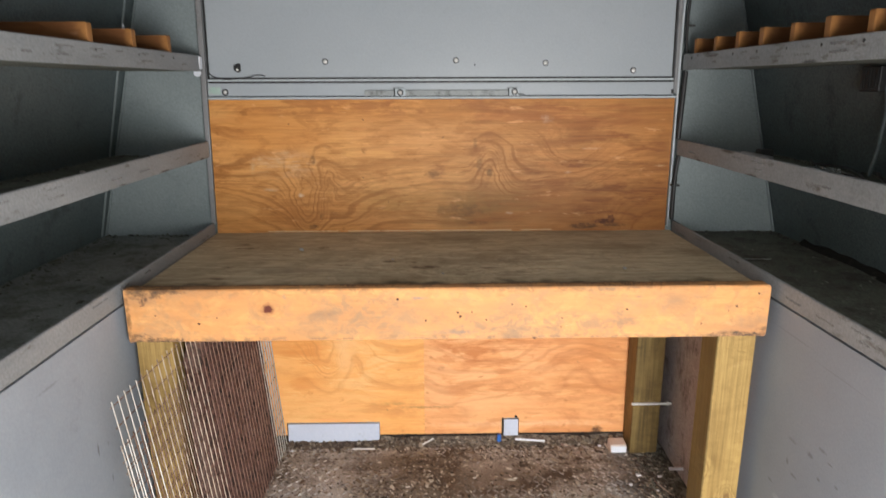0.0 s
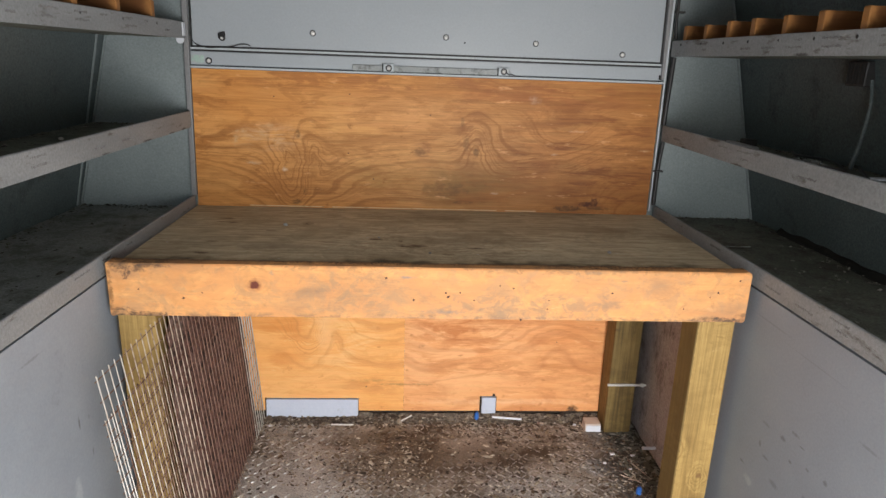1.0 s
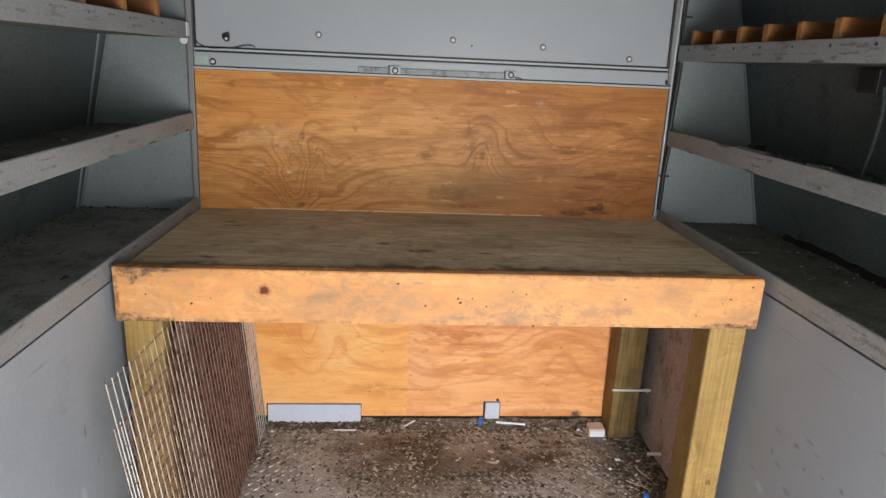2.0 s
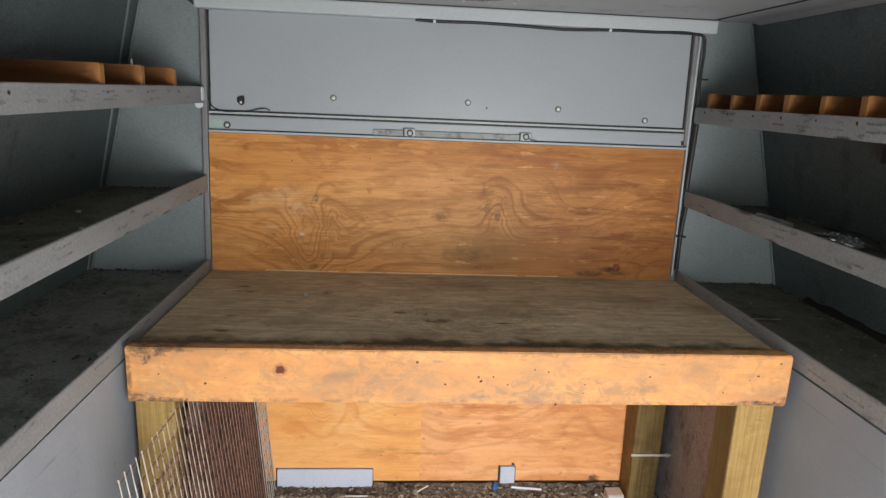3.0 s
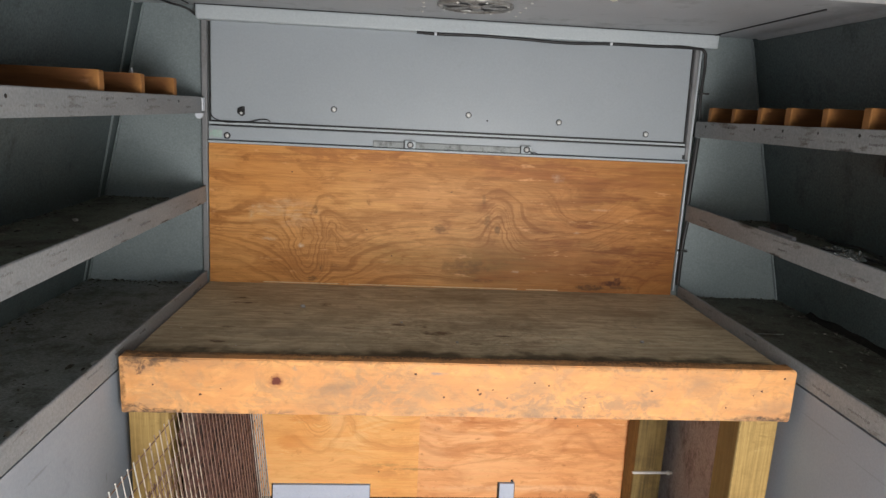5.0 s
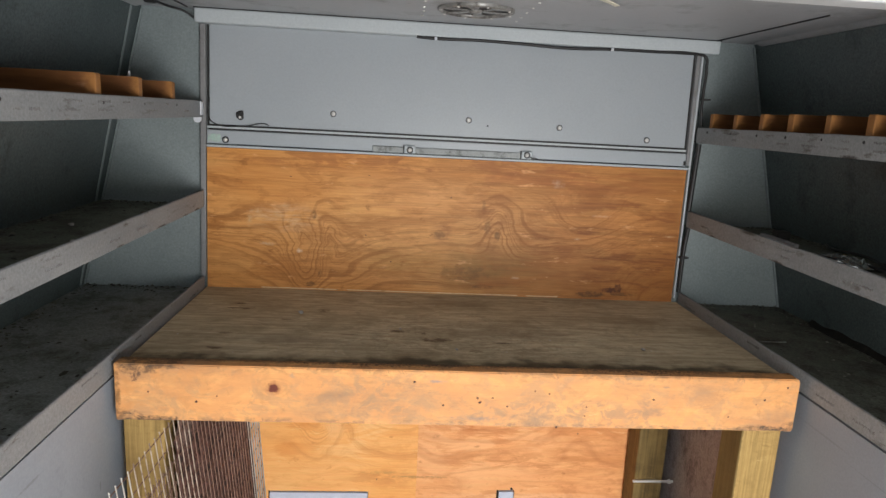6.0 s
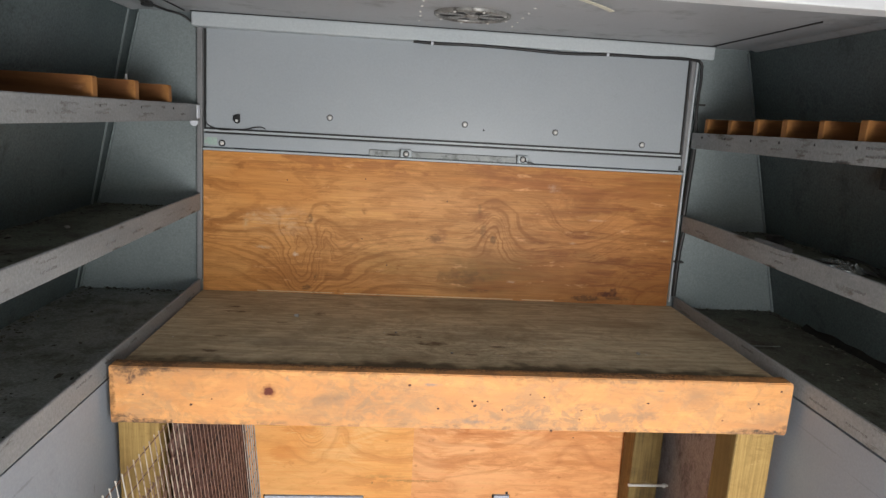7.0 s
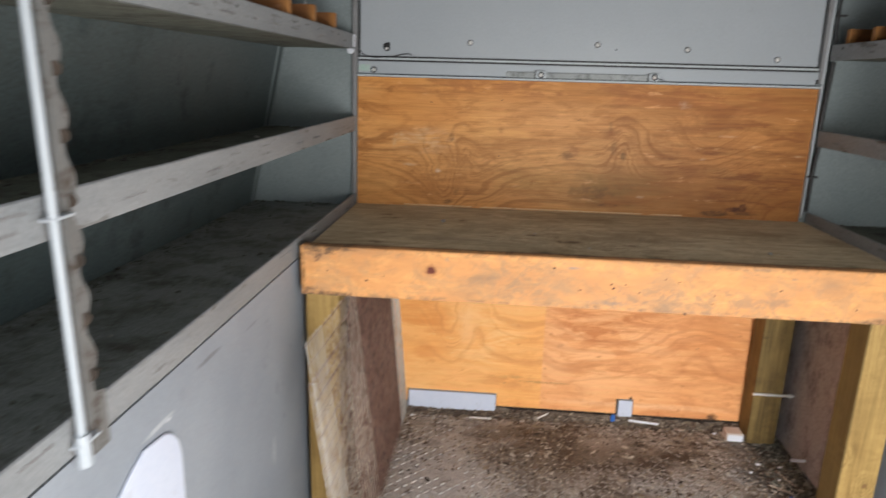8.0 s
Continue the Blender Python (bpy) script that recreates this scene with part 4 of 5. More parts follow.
bmesh.ops.bevel(bm, geom=fr, offset=0.0025, segments=2, affect="EDGES")
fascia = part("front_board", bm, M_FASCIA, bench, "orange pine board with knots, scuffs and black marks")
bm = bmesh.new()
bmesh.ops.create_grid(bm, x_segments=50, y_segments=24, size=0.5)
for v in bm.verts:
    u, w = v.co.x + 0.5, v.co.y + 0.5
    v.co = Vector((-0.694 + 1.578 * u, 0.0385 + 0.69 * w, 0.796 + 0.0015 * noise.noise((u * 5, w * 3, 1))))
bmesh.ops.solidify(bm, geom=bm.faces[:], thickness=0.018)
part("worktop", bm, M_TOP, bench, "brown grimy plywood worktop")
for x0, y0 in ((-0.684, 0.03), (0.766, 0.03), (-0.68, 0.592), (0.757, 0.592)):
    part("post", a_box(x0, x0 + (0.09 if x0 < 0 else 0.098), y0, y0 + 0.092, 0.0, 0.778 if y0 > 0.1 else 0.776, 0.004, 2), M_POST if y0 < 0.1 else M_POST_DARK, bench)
M_NAIL = paint("nail_stain", (0.05, 0.022, 0.014), (0.09, 0.04, 0.024), (0.03, 0.02, 0.018), 0.8)
# nails, dents and holes of the front board
for x, z, r in ((-0.615, 0.758, 0.003), (-0.513, 0.737, 0.0045), (-0.468, 0.751, 0.0025), (-0.033, 0.795, 0.004), (0.111, 0.759, 0.004), (0.117, 0.749, 0.005), (0.146, 0.76, 0.003), (0.18, 0.74, 0.003), (0.033, 0.74, 0.004), (0.276, 0.773, 0.0035), (0.299, 0.691, 0.004), (0.365, 0.743, 0.0025), (0.363, 0.72, 0.003), (0.522, 0.764, 0.0035), (0.707, 0.725, 0.003), (0.79, 0.769, 0.004), (0.841, 0.801, 0.004), (0.77, 0.757, 0.0025), (0.242, 0.779, 0.003)):
    bm = dome(bmesh.new(), (x, 0.0, z), r * 0.7, (0, -1, 0), 0.2, 8)
    for v in bm.verts:
        v.co.x += (v.co.x - x) * 1.2 * noise.noise(v.co * 300) + 0.25 * r * noise.noise((z * 90, x * 70, v.co.z * 500))
    part("nail_hole", bm, M_NAIL, fascia)


# ---------------------------------------------------------------- floor: treads and litter
def loose_mesh(name, verts, faces, material, parent=None, label=""):
    me = bpy.data.meshes.new(name)
    me.from_pydata(verts, [], faces)
    me.update()
    me.materials.append(material)
    return joined(new(name, me), parent, label)


verts, faces = [], []
STEP = 0.0235
for i in range(int((RIGHT - LEFT) / STEP)):
    for j in range(int((0.70 - REAR) / STEP)):
        cx, cy = LEFT + 0.012 + i * STEP, REAR + 0.02 + j * STEP
        a = radians(45 if (i + j) % 2 else -45)
        sunk = noise.noise((cx * 5, cy * 5, 7)) + 0.6 * noise.noise((cx * 17, cy * 17, 3))
        if sunk > 0.3 + max(0, -0.1 - cx) or rng.random() < 0.06:
            continue
        ux, uy = math.cos(a), math.sin(a)
        n = len(verts)
        for l, w, h in ((-0.0125, 0, 0), (0, -0.004, 0), (0.0125, 0, 0), (0, 0.004, 0), (-0.007, 0, 0.003), (0.007, 0, 0.003)):
            verts.append((cx + ux * l - uy * w, cy + uy * l + ux * w, h - 0.0002))
        faces += [(n, n + 1, n + 4), (n + 1, n + 5, n + 4), (n + 1, n + 2, n + 5), (n + 2, n + 3, n + 5), (n + 3, n + 4, n + 5), (n + 3, n, n + 4)]
tread = loose_mesh("tread_pattern", verts, faces, M_TREAD, floor, "raised lozenge treads of the checker plate")
tread["kind"] = "stuff"


def litter(name, material, spots, size, label, category, flat=0.35):
    """Loose crumbs and chips lying at the given places."""
    verts, faces = [], []
    for x, y, z in spots:
        r = size * rng.uniform(0.4, 1.4) * (1.8 if rng.random() < 0.06 else 1)
        a, long = rng.uniform(0, 6.28), rng.uniform(0.8, 2.6)
        n = len(verts)
        for k in range(5):
            t = a + k * 1.2566
            lx, ly = math.cos(t - a) * r * long, math.sin(t - a) * r
            verts.append((x + lx * math.cos(a) - ly * math.sin(a), y + lx * math.sin(a) + ly * math.cos(a), z))
        verts.append((x, y, z + r * flat * rng.uniform(0.5, 1.6)))
        faces += [(n + k, n + (k + 1) % 5, n + 5) for k in range(5)]
    ob = loose_mesh(name, verts, faces, material)
    return tagged(ob, label, category, kind="stuff")


def crumbs(name, tones, rough=0.95):
    """Each crumb takes a tone of its own."""
    m, nt, links, b = nodes_of(name)
    geo, ramp = nt.new("ShaderNodeNewGeometry"), nt.new("ShaderNodeValToRGB")
    ramp.color_ramp.interpolation = "CONSTANT"
    while len(ramp.color_ramp.elements) < len(tones):
        ramp.color_ramp.elements.new(0.5)
    for k, (e, c) in enumerate(zip(ramp.color_ramp.elements, tones)):
        e.position, e.color = k / len(tones), (*c, 1)
    links.new(geo.outputs["Random Per Island"], ramp.inputs[0])
    links.new(ramp.outputs[0], b.inputs["Base Color"])
    b.inputs["Roughness"].default_value = rough
    return m


M_CRUMB = crumbs("floor_crumbs", [(0.08, 0.056, 0.04), (0.17, 0.13, 0.09), (0.32, 0.27, 0.2), (0.11, 0.075, 0.05), (0.6, 0.56, 0.48), (0.05, 0.038, 0.028), (0.24, 0.19, 0.14), (0.42, 0.38, 0.31)])
M_DARKCRUMB = crumbs("shelf_crumbs", [(0.06, 0.057, 0.043), (0.1, 0.097, 0.075), (0.14, 0.135, 0.11), (0.04, 0.036, 0.03), (0.2, 0.19, 0.16)])
M_HEAP = crumbs("heaped_crumbs", [(0.08, 0.056, 0.04), (0.14, 0.1, 0.07), (0.2, 0.16, 0.11), (0.05, 0.035, 0.025), (0.1, 0.075, 0.05), (0.36, 0.31, 0.24), (0.12, 0.085, 0.06)])
M_SPECK = crumbs("pale_specks", [(0.5, 0.48, 0.44), (0.65, 0.62, 0.58), (0.35, 0.33, 0.3)])

spots = []
while len(spots) < 15000:
    x, y = rng.uniform(LEFT + 0.02, RIGHT - 0.02), rng.uniform(-0.75, 0.685)
    dens = 0.12 + 0.75 * max(0, noise.noise((x * 3.5, y * 3.5, 2)) + 0.15) + 0.9 * max(0, (y - 0.60) / 0.09) + 0.8 * max(0, (x - 0.72) / 0.15)
    if rng.random() < dens * (0.4 if x < -0.2 and y < 0.6 else 1):
        spots.append((x, y, 0.0008))
litter("floor_litter", M_CRUMB, spots, 0.0034, "brown dirt and wood crumbs on the floor", "dirt")
bm = bmesh.new()
bmesh.ops.create_grid(bm, x_segments=150, y_segments=10, size=0.5)
for v in bm.verts:
    u, w = v.co.x + 0.5, v.co.y + 0.5
    x = -0.685 + 1.56 * u
    deep = 0.04 + 0.02 * noise.noise((x * 6, 2, 2))
    v.co = Vector((x, 0.688 - deep * (1 - w), -0.001 + (0.015 if x < -0.15 else 0.031) * w ** 1.3 * (0.85 + 0.4 * noise.noise((x * 9, w * 2, 1))) + 0.003 * noise.noise((x * 50, w * 9, 4)) * w))
M_SOIL = paint("loose_soil", (0.13, 0.1, 0.075), (0.22, 0.18, 0.14), (0.06, 0.045, 0.034), 0.95, 0.48, 0.6, scale=14, grain=0.6, bump=0.6)
tagged(part("soil_ridge", bm, M_SOIL), "brown soil drifted against the foot of the plywood", "dirt", kind="stuff")
spots = [(rng.uniform(-0.68, 0.87), 0.672 + rng.gauss(0, 0.014)) for _ in range(1300)]
spots = [(x, y, 0.002 + max(0, y - 0.652) * (0.32 if x < -0.15 else 0.62)) for x, y in spots if y < 0.684]
litter("dirt_heap", M_HEAP, spots, 0.0045, "dark dirt heaped along the foot of the plywood", "dirt", 0.6)
spots = [(0.878 - abs(rng.gauss(0, 0.045)), rng.uniform(0.05, 0.68), 0.001) for _ in range(1100)]
litter("dirt_heap", M_DARKCRUMB, spots, 0.006, "black dirt heaped along the side panel's foot", "dirt", 0.6)
spots = [(rng.uniform(-0.66, 0.85), rng.uniform(0.12, 0.68), 0.7985) for _ in range(60)]
litter("grit", M_SPECK, spots, 0.0013, "pale grit scattered on the worktop", "grit", 0.5)
spots = [(rng.uniform(-0.68, 0.87), 0.040 + abs(rng.gauss(0, 0.014)), 0.7975) for _ in range(700)]
litter("dirt_heap", M_DARKCRUMB, spots, 0.004, "black dirt packed behind the front board", "dirt", 0.6)
for s, xf in ((-1, LEFT), (1, RIGHT)):
    for k, (z0, z1) in enumerate(LEVELS):
        xw = MID + s * (half_width(z0) - 0.01)
        spots = []
        for _ in range(600 if k else 250):
            u = rng.random()
            x = xw - s * abs(rng.gauss(0, 0.03)) if u < 0.5 else rng.uniform(min(xf + s * 0.02, xw), max(xf + s * 0.02, xw))
            y = rng.uniform(-1.2, 0.71) if u < 0.8 else 0.758 - abs(rng.gauss(0, 0.03))
            if abs(x - xf) > 0.015:
                spots.append((x, y, z0 + 0.0055))
        litter("shelf_litter", M_DARKCRUMB, spots, 0.003, "dark dirt and dust lying in a shelf tray", "dirt", 0.6)
# low black ridge where the right lower tray meets the wall
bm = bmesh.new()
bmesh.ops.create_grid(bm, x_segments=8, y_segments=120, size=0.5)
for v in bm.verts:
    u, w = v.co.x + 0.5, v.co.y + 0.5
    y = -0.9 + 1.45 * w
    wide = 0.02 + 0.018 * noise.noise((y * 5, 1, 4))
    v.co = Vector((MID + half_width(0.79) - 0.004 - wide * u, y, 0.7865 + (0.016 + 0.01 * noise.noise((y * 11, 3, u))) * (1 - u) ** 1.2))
M_RIDGE_BLACK = paint("ridge_black", (0.01, 0.01, 0.009), (0.018, 0.017, 0.015), (0.03, 0.028, 0.024), 0.95, 0.55, 0.7, scale=20, spec=0.2)
tagged(part("black_ridge", bm, M_RIDGE_BLACK), "black ridge along the joint of tray and side wall", "dirt", kind="stuff")
part("sheet_joint", a_box(0.90, 1.06, 0.362, 0.3655, 0.7865, 0.7895, 0.0008, 1), M_TRAY, shelves["right", 2])
for x, y, z, r, nm in ((-0.354, 0.471, 0.797, 0.008, "pebble"), (-0.065, 0.351, 0.797, 0.004, "pebble"), (-0.745, 0.03, 0.786, 0.012, "pebble"), (0.583, 0.237, 0.797, 0.006, "pebble"), (0.079, 0.203, 0.797, 0.004, "pebble"), (-0.80, 0.10, 1.063, 0.007, "pebble"), (-0.90, 0.3, 1.063, 0.007, "pebble")):
    bm = bmesh.new()
    bmesh.ops.create_icosphere(bm, subdivisions=2, radius=r)
    for v in bm.verts:
        v.co *= 1 + 0.35 * noise.noise(v.co * (1.2 / r))
        v.co.z *= 0.6
        v.co += Vector((x, y, z + r * 0.5))
    tagged(part("pebble", bm, M_SPECK), "small pale pebble lying on a dusty surface", "pebble")


# ---------------------------------------------------------------- wire rack leaning under the bench
def rack_x(y, z, back=0.0):
    """Lean of the racks: they stand on the floor and tip towards the side, more so at the aisle end."""
    return -0.492 - back + ((-0.586 + (y + 0.30) * 0.04) + 0.492) * z / 0.686


def rack(y0, y1, height, back, label, wire_mat, cross_mat, crosses):
    t = thing("wire_rack", label, "wire rack", (-0.492 - back, (y0 + y1) / 2, 0), "wire racks leaning at the bench")
    for i in range(int((y1 - y0) / 0.025) + 1):
        y = y0 + i * 0.025 + rng.uniform(-0.0015, 0.0015)
        h = height + rng.uniform(-0.002, 0.002)
        bm = rod(bmesh.new(), (rack_x(y, 0, back), y, 0.001), (rack_x(y, h, back), y, h), 0.0019 if y > 0.55 and back == 0 else 0.00135, 6)
        dome(bm, (rack_x(y, h, back), y, h), 0.0018, (0, 0, 1), 1.0, 6)
        part("wire", bm, M_WIRE if y < (-0.19 if back == 0 else -0.24) or (y > 0.53 and back == 0) else M_TANWIRE if y < 0.1 and back == 0 else wire_mat, t)
    for i in range(crosses):
        z = height * (0.02 + 0.965 * i / (crosses - 1))
        bm = rod(bmesh.new(), (rack_x(y0, z, back + 0.0025), y0 - 0.006, z), (rack_x(y1, z, back + 0.0025), y1 + 0.006, z), 0.0012, 6)
        part("cross_wire", bm, cross_mat, t)
    return t


M_BROWNWIRE = paint("brown_wire", (0.20, 0.11, 0.078), (0.29, 0.185, 0.14), (0.1, 0.05, 0.035), 0.7, 0.5, 0.66, scale=12)
M_TANWIRE = paint("rust_stained_wire", (0.42, 0.33, 0.25), (0.54, 0.45, 0.36), (0.16, 0.085, 0.06), 0.6, 0.48, 0.62, scale=14)
M_RUSTWIRE = paint("rusty_wire", (0.13, 0.06, 0.04), (0.24, 0.15, 0.1), (0.06, 0.028, 0.02), 0.8, 0.5, 0.7, scale=12)
rack(-0.30, 0.685, 0.686, 0.0, "white coated wire rack leaning on a bench post", M_BROWNWIRE, M_RUSTWIRE, 16)
rack(-0.29, 0.62, 0.585, 0.012, "rusty wire rack leaning behind another rack", M_RUSTWIRE, M_RUSTWIRE, 22)
bm = bmesh.new()
bmesh.ops.create_grid(bm, x_segments=30, y_segments=30, size=0.5)
for v in bm.verts:
    u, w = v.co.x + 0.5, v.co.y + 0.5
    z = 0.012 + 0.655 * w
    start = -0.05 + 0.12 * max(0, (z - 0.25) / 0.42) ** 1.6 + 0.03 * noise.noise((3, w * 6, 5)) + 0.02 * noise.noise((1, w * 23, 2))
    y = start + (0.585 + 0.012 * noise.noise((5, w * 9, 3)) - start) * u
    v.co = Vector((rack_x(y, z, 0.006) + 0.0015 * noise.noise((y * 9, z * 9, 1)), y, z))
bmesh.ops.solidify(bm, geom=bm.faces[:], thickness=0.002)
tagged(part("rusty_sheet", bm, M_RUST), "rust-brown metal sheet leaning between the wire racks", "metal sheet")


# ---------------------------------------------------------------- dividers and marks on the shelves
def divider(side, y):
    """Short plank on edge across the upper shelf, its aisle end rounded by wear."""
    s = -1 if side == "left" else 1
    z0, z1 = 1.344, 1.431 + rng.uniform(-0.003, 0.003)
    xf = (LEFT if s < 0 else RIGHT) + s * 0.008
    xw = MID + s * (half_width(1.43) - 0.012)
    t = rng.uniform(0.020, 0.026)
    bm = bmesh.new()
    out = [(xf, z0), (xf, z1 - 0.003), (xf + s * 0.001, z1 - 0.001), (xf + s * 0.003, z1), (xw, z1), (xw + s * 0.012, z0)]
    prism(bm, out, y, y + t)
    bmesh.ops.bevel(bm, geom=[e for e in bm.edges if all(abs(v.co.x - xf) < 0.01 for v in e.verts)], offset=0.002, segments=1, affect="EDGES")
    tagged(part("shelf_divider", bm, M_DIV), "orange-brown wooden divider plank standing across a steel shelf", "shelf divider", "wooden shelf dividers")


for y in (0.664, 0.516, 0.372, 0.236, 0.091, -0.049, -0.19, -0.33, -0.48, -0.63):
    divider("right", y)
for y in (0.492, 0.262, 0.040, -0.55, -0.78):
    divider("left", y)


def marks(side, level):
    """Illegible marker notes on a lip, as short bars, and the screws that hold the dividers."""
    s = -1 if side == "left" else 1
    z0, z1 = LEVELS[level]
    x = (LEFT if s < 0 else RIGHT) - s * 0.0003
    bm = bmesh.new()
    y = -1.0
    while y < 0.62:
        for row in (0.72, 0.38):
            if rng.random() < (0.85 if level == 0 else 0.3):
                yy, end = y + rng.uniform(0, 0.01), y + rng.uniform(0.03, 0.075)
                while yy < end:
                    w = rng.uniform(0.0009, 0.0028)
                    h = rng.uniform(0.0025, 0.006)
                    zc = z0 + (z1 - z0) * row + rng.uniform(-0.001, 0.001)
                    box(bm, x - 0.0006, x + 0.0006, yy, yy + w, zc - h / 2, zc + h / 2)
                    yy += w + rng.uniform(0.001, 0.004)
        y += rng.uniform(0.11, 0.16)
    part("marker_note", bm, M_INK, shelves[side, level], "illegible dark marker scribbles")["kind"] = "stuff"


for side in ("left", "right"):
    for level in range(3):
        marks(side, level)
for y in (0.664, 0.516, 0.372, 0.236, 0.091, -0.049, -0.19):
    part("screw", dome(bmesh.new(), (RIGHT, y + 0.012, 1.374), 0.0042, (-1, 0, 0), 0.4, 8), M_BLACK, shelves["right", 0])
for y in (0.492, 0.262, 0.040, -0.315):
    part("screw", dome(bmesh.new(), (LEFT, y + 0.012, 1.372), 0.0038, (1, 0, 0), 0.4, 8), M_BLACK, shelves["left", 0])
part("end_cap", a_box(LEFT - 0.002, LEFT + 0.003, 0.715, 0.738, 1.345, 1.385, 0.001, 1), M_WHITE, shelves["left", 0], "white plastic end cap")
part("end_cap", rod(bmesh.new(), (LEFT - 0.012, 0.725, 1.333), (LEFT - 0.012, 0.731, 1.333), 0.012, 16), M_WHITE, shelves["left", 0])

# ---------------------------------------------------------------- roof vent
VX, VY = 0.103, 0.45
vent = thing("roof_vent", "round chrome-edged roof vent with radial blades", "roof vent", (VX, VY, CEIL))
bm = bmesh.new()
n = 48
prof = ((0.103, 0.0), (0.103, -0.006), (0.099, -0.010), (0.093, -0.010), (0.089, -0.006), (0.089, 0.0))
rings = [[bm.verts.new((VX + r * math.cos(6.28318 * i / n), VY + r * math.sin(6.28318 * i / n), CEIL + z)) for r, z in prof] for i in range(n)]
for i in range(n):
    for k in range(5):
        bm.faces.new((rings[i][k], rings[i][k + 1], rings[(i + 1) % n][k + 1], rings[(i + 1) % n][k]))
for f in bm.faces:
    f.smooth = True
bmesh.ops.recalc_face_normals(bm, faces=bm.faces)
M_VENT = paint("aged_vent_metal", (0.2, 0.2, 0.19), (0.34, 0.335, 0.32), (0.08, 0.075, 0.07), 0.4, 0.5, 0.65, metal=0.3, scale=20)
part("rim", bm, M_VENT, vent, "tarnished metal rim")
part("recess", rod(bmesh.new(), (VX, VY, CEIL - 0.003), (VX, VY, CEIL - 0.0005), 0.0895, 40), M_BLACK, vent)
for k in range(6):
    a0 = k * math.pi / 3 + 0.3
    bm = bmesh.new()
    vs = []
    for h in (-0.005, -0.0065):
        vs.append([bm.verts.new((VX + r * math.cos(a0 + d), VY + r * math.sin(a0 + d), CEIL + h)) for r, d in ((0.018, -0.3), (0.086, -0.24), (0.086, 0.24), (0.018, 0.3))])
    bm.faces.new(vs[0])
    bm.faces.new(vs[1][::-1])
    for i in range(4):
        j = (i + 1) % 4
        bm.faces.new((vs[0][i], vs[0][j], vs[1][j], vs[1][i]))
    bmesh.ops.recalc_face_normals(bm, faces=bm.faces)
    part("blade", bm, M_VENT, vent)
part("hub", dome(bmesh.new(), (VX, VY, CEIL - 0.006), 0.02, (0, 0, -1), 0.35, 16), M_VENT, vent)
for k in range(8):
    a = k * math.pi / 4 + 0.2
    part("rivet", dome(bmesh.new(), (VX + 0.097 * math.cos(a), VY + 0.097 * math.sin(a), CEIL - 0.010), 0.004, (0, 0, -1), 0.6, 8), M_STEEL, vent)
for k in range(5):
    for x in (VX - 0.14, VX + 0.135):
        y = VY - 0.16 + 0.08 * k + 0.02 * rng.random()
        part("rivet", dome(bmesh.new(), (x + 0.004 * rng.random(), y, CEIL - 0.0005), 0.0042, (0, 0, -1), 0.6, 6), M_STEEL, vent)

# pale strip peeling off the ceiling
bm = bmesh.new()
pts = [(0.10 + 0.31 * u, -0.02 + 0.16 * u + 0.075 * u * u, CEIL - 0.003 - 0.012 * max(0, u - 0.55) ** 1.5 - 0.02 * max(0, u - 0.93)) for u in [i / 20 for i in range(21)]]
prev = None
for x, y, z in pts:
    row = [bm.verts.new((x + dx, y + dy, z + dz)) for dx, dy, dz in ((-0.003, 0.007, 0), (0.003, -0.007, 0), (0.003, -0.007, -0.002), (-0.003, 0.007, -0.002))]
    if prev:
        for k in range(4):
            bm.faces.new((prev[k], prev[(k + 1) % 4], row[(k + 1) % 4], row[k]))
    else:
        bm.faces.new(row)
    prev = row
bm.faces.new(prev[::-1])
bmesh.ops.recalc_face_normals(bm, faces=bm.faces)
M_CREAM = paint("cream_plastic", (0.7, 0.68, 0.55), (0.75, 0.73, 0.6), (0.5, 0.48, 0.38), 0.5)
tagged(part("sealing_strip", bm, M_CREAM), "cream plastic strip peeling off the ceiling", "strip")

# ---------------------------------------------------------------- cables on the end wall
c = thing("black_cable", "black cable run under the roof beam and down the corner", "cable", (0.40, 0.75, 1.618))
tube("cable", [(-0.045, 0.752, 1.619), (0.014, 0.748, 1.6165), (0.15, 0.747, 1.6185), (0.289, 0.747, 1.616), (0.43, 0.746, 1.612), (0.577, 0.747, 1.617), (0.72, 0.747, 1.618), (0.86, 0.75, 1.619), (0.889, 0.752, 1.612), (0.8965, 0.752, 1.58), (0.8955, 0.750, 1.50), (0.895, 0.746, 1.44), (0.900, 0.744, 1.392)], 0.005, M_BLACK, c)
tube("cable", [(-0.02, 0.752, 1.6165), (0.2, 0.748, 1.6165), (0.289, 0.747, 1.614), (0.43, 0.746, 1.609), (0.577, 0.748, 1.615), (0.86, 0.751, 1.617)], 0.002, M_BLACK, c)
for x, z in ((0.014, 1.6165), (0.577, 1.617)):
    part("clip", a_box(x - 0.004, x + 0.004, 0.740, 0.752, z - 0.005, z + 0.0045, 0.001, 1), M_WHITE, c, "small white cable clip")
c2 = thing("black_cable", "black cable hanging in the corner between shelves", "cable", (0.905, 0.74, 0.84))
tube("cable", [(0.900, 0.742, 1.335), (0.897, 0.740, 1.26), (0.893, 0.737, 1.17), (0.891, 0.735, 1.113)], 0.0082, M_BLACK, c2)
tube("cable", [(0.897, 0.733, 1.056), (0.889, 0.728, 0.99), (0.886, 0.724, 0.92), (0.886, 0.722, 0.835)], 0.0072, M_BLACK, c2)
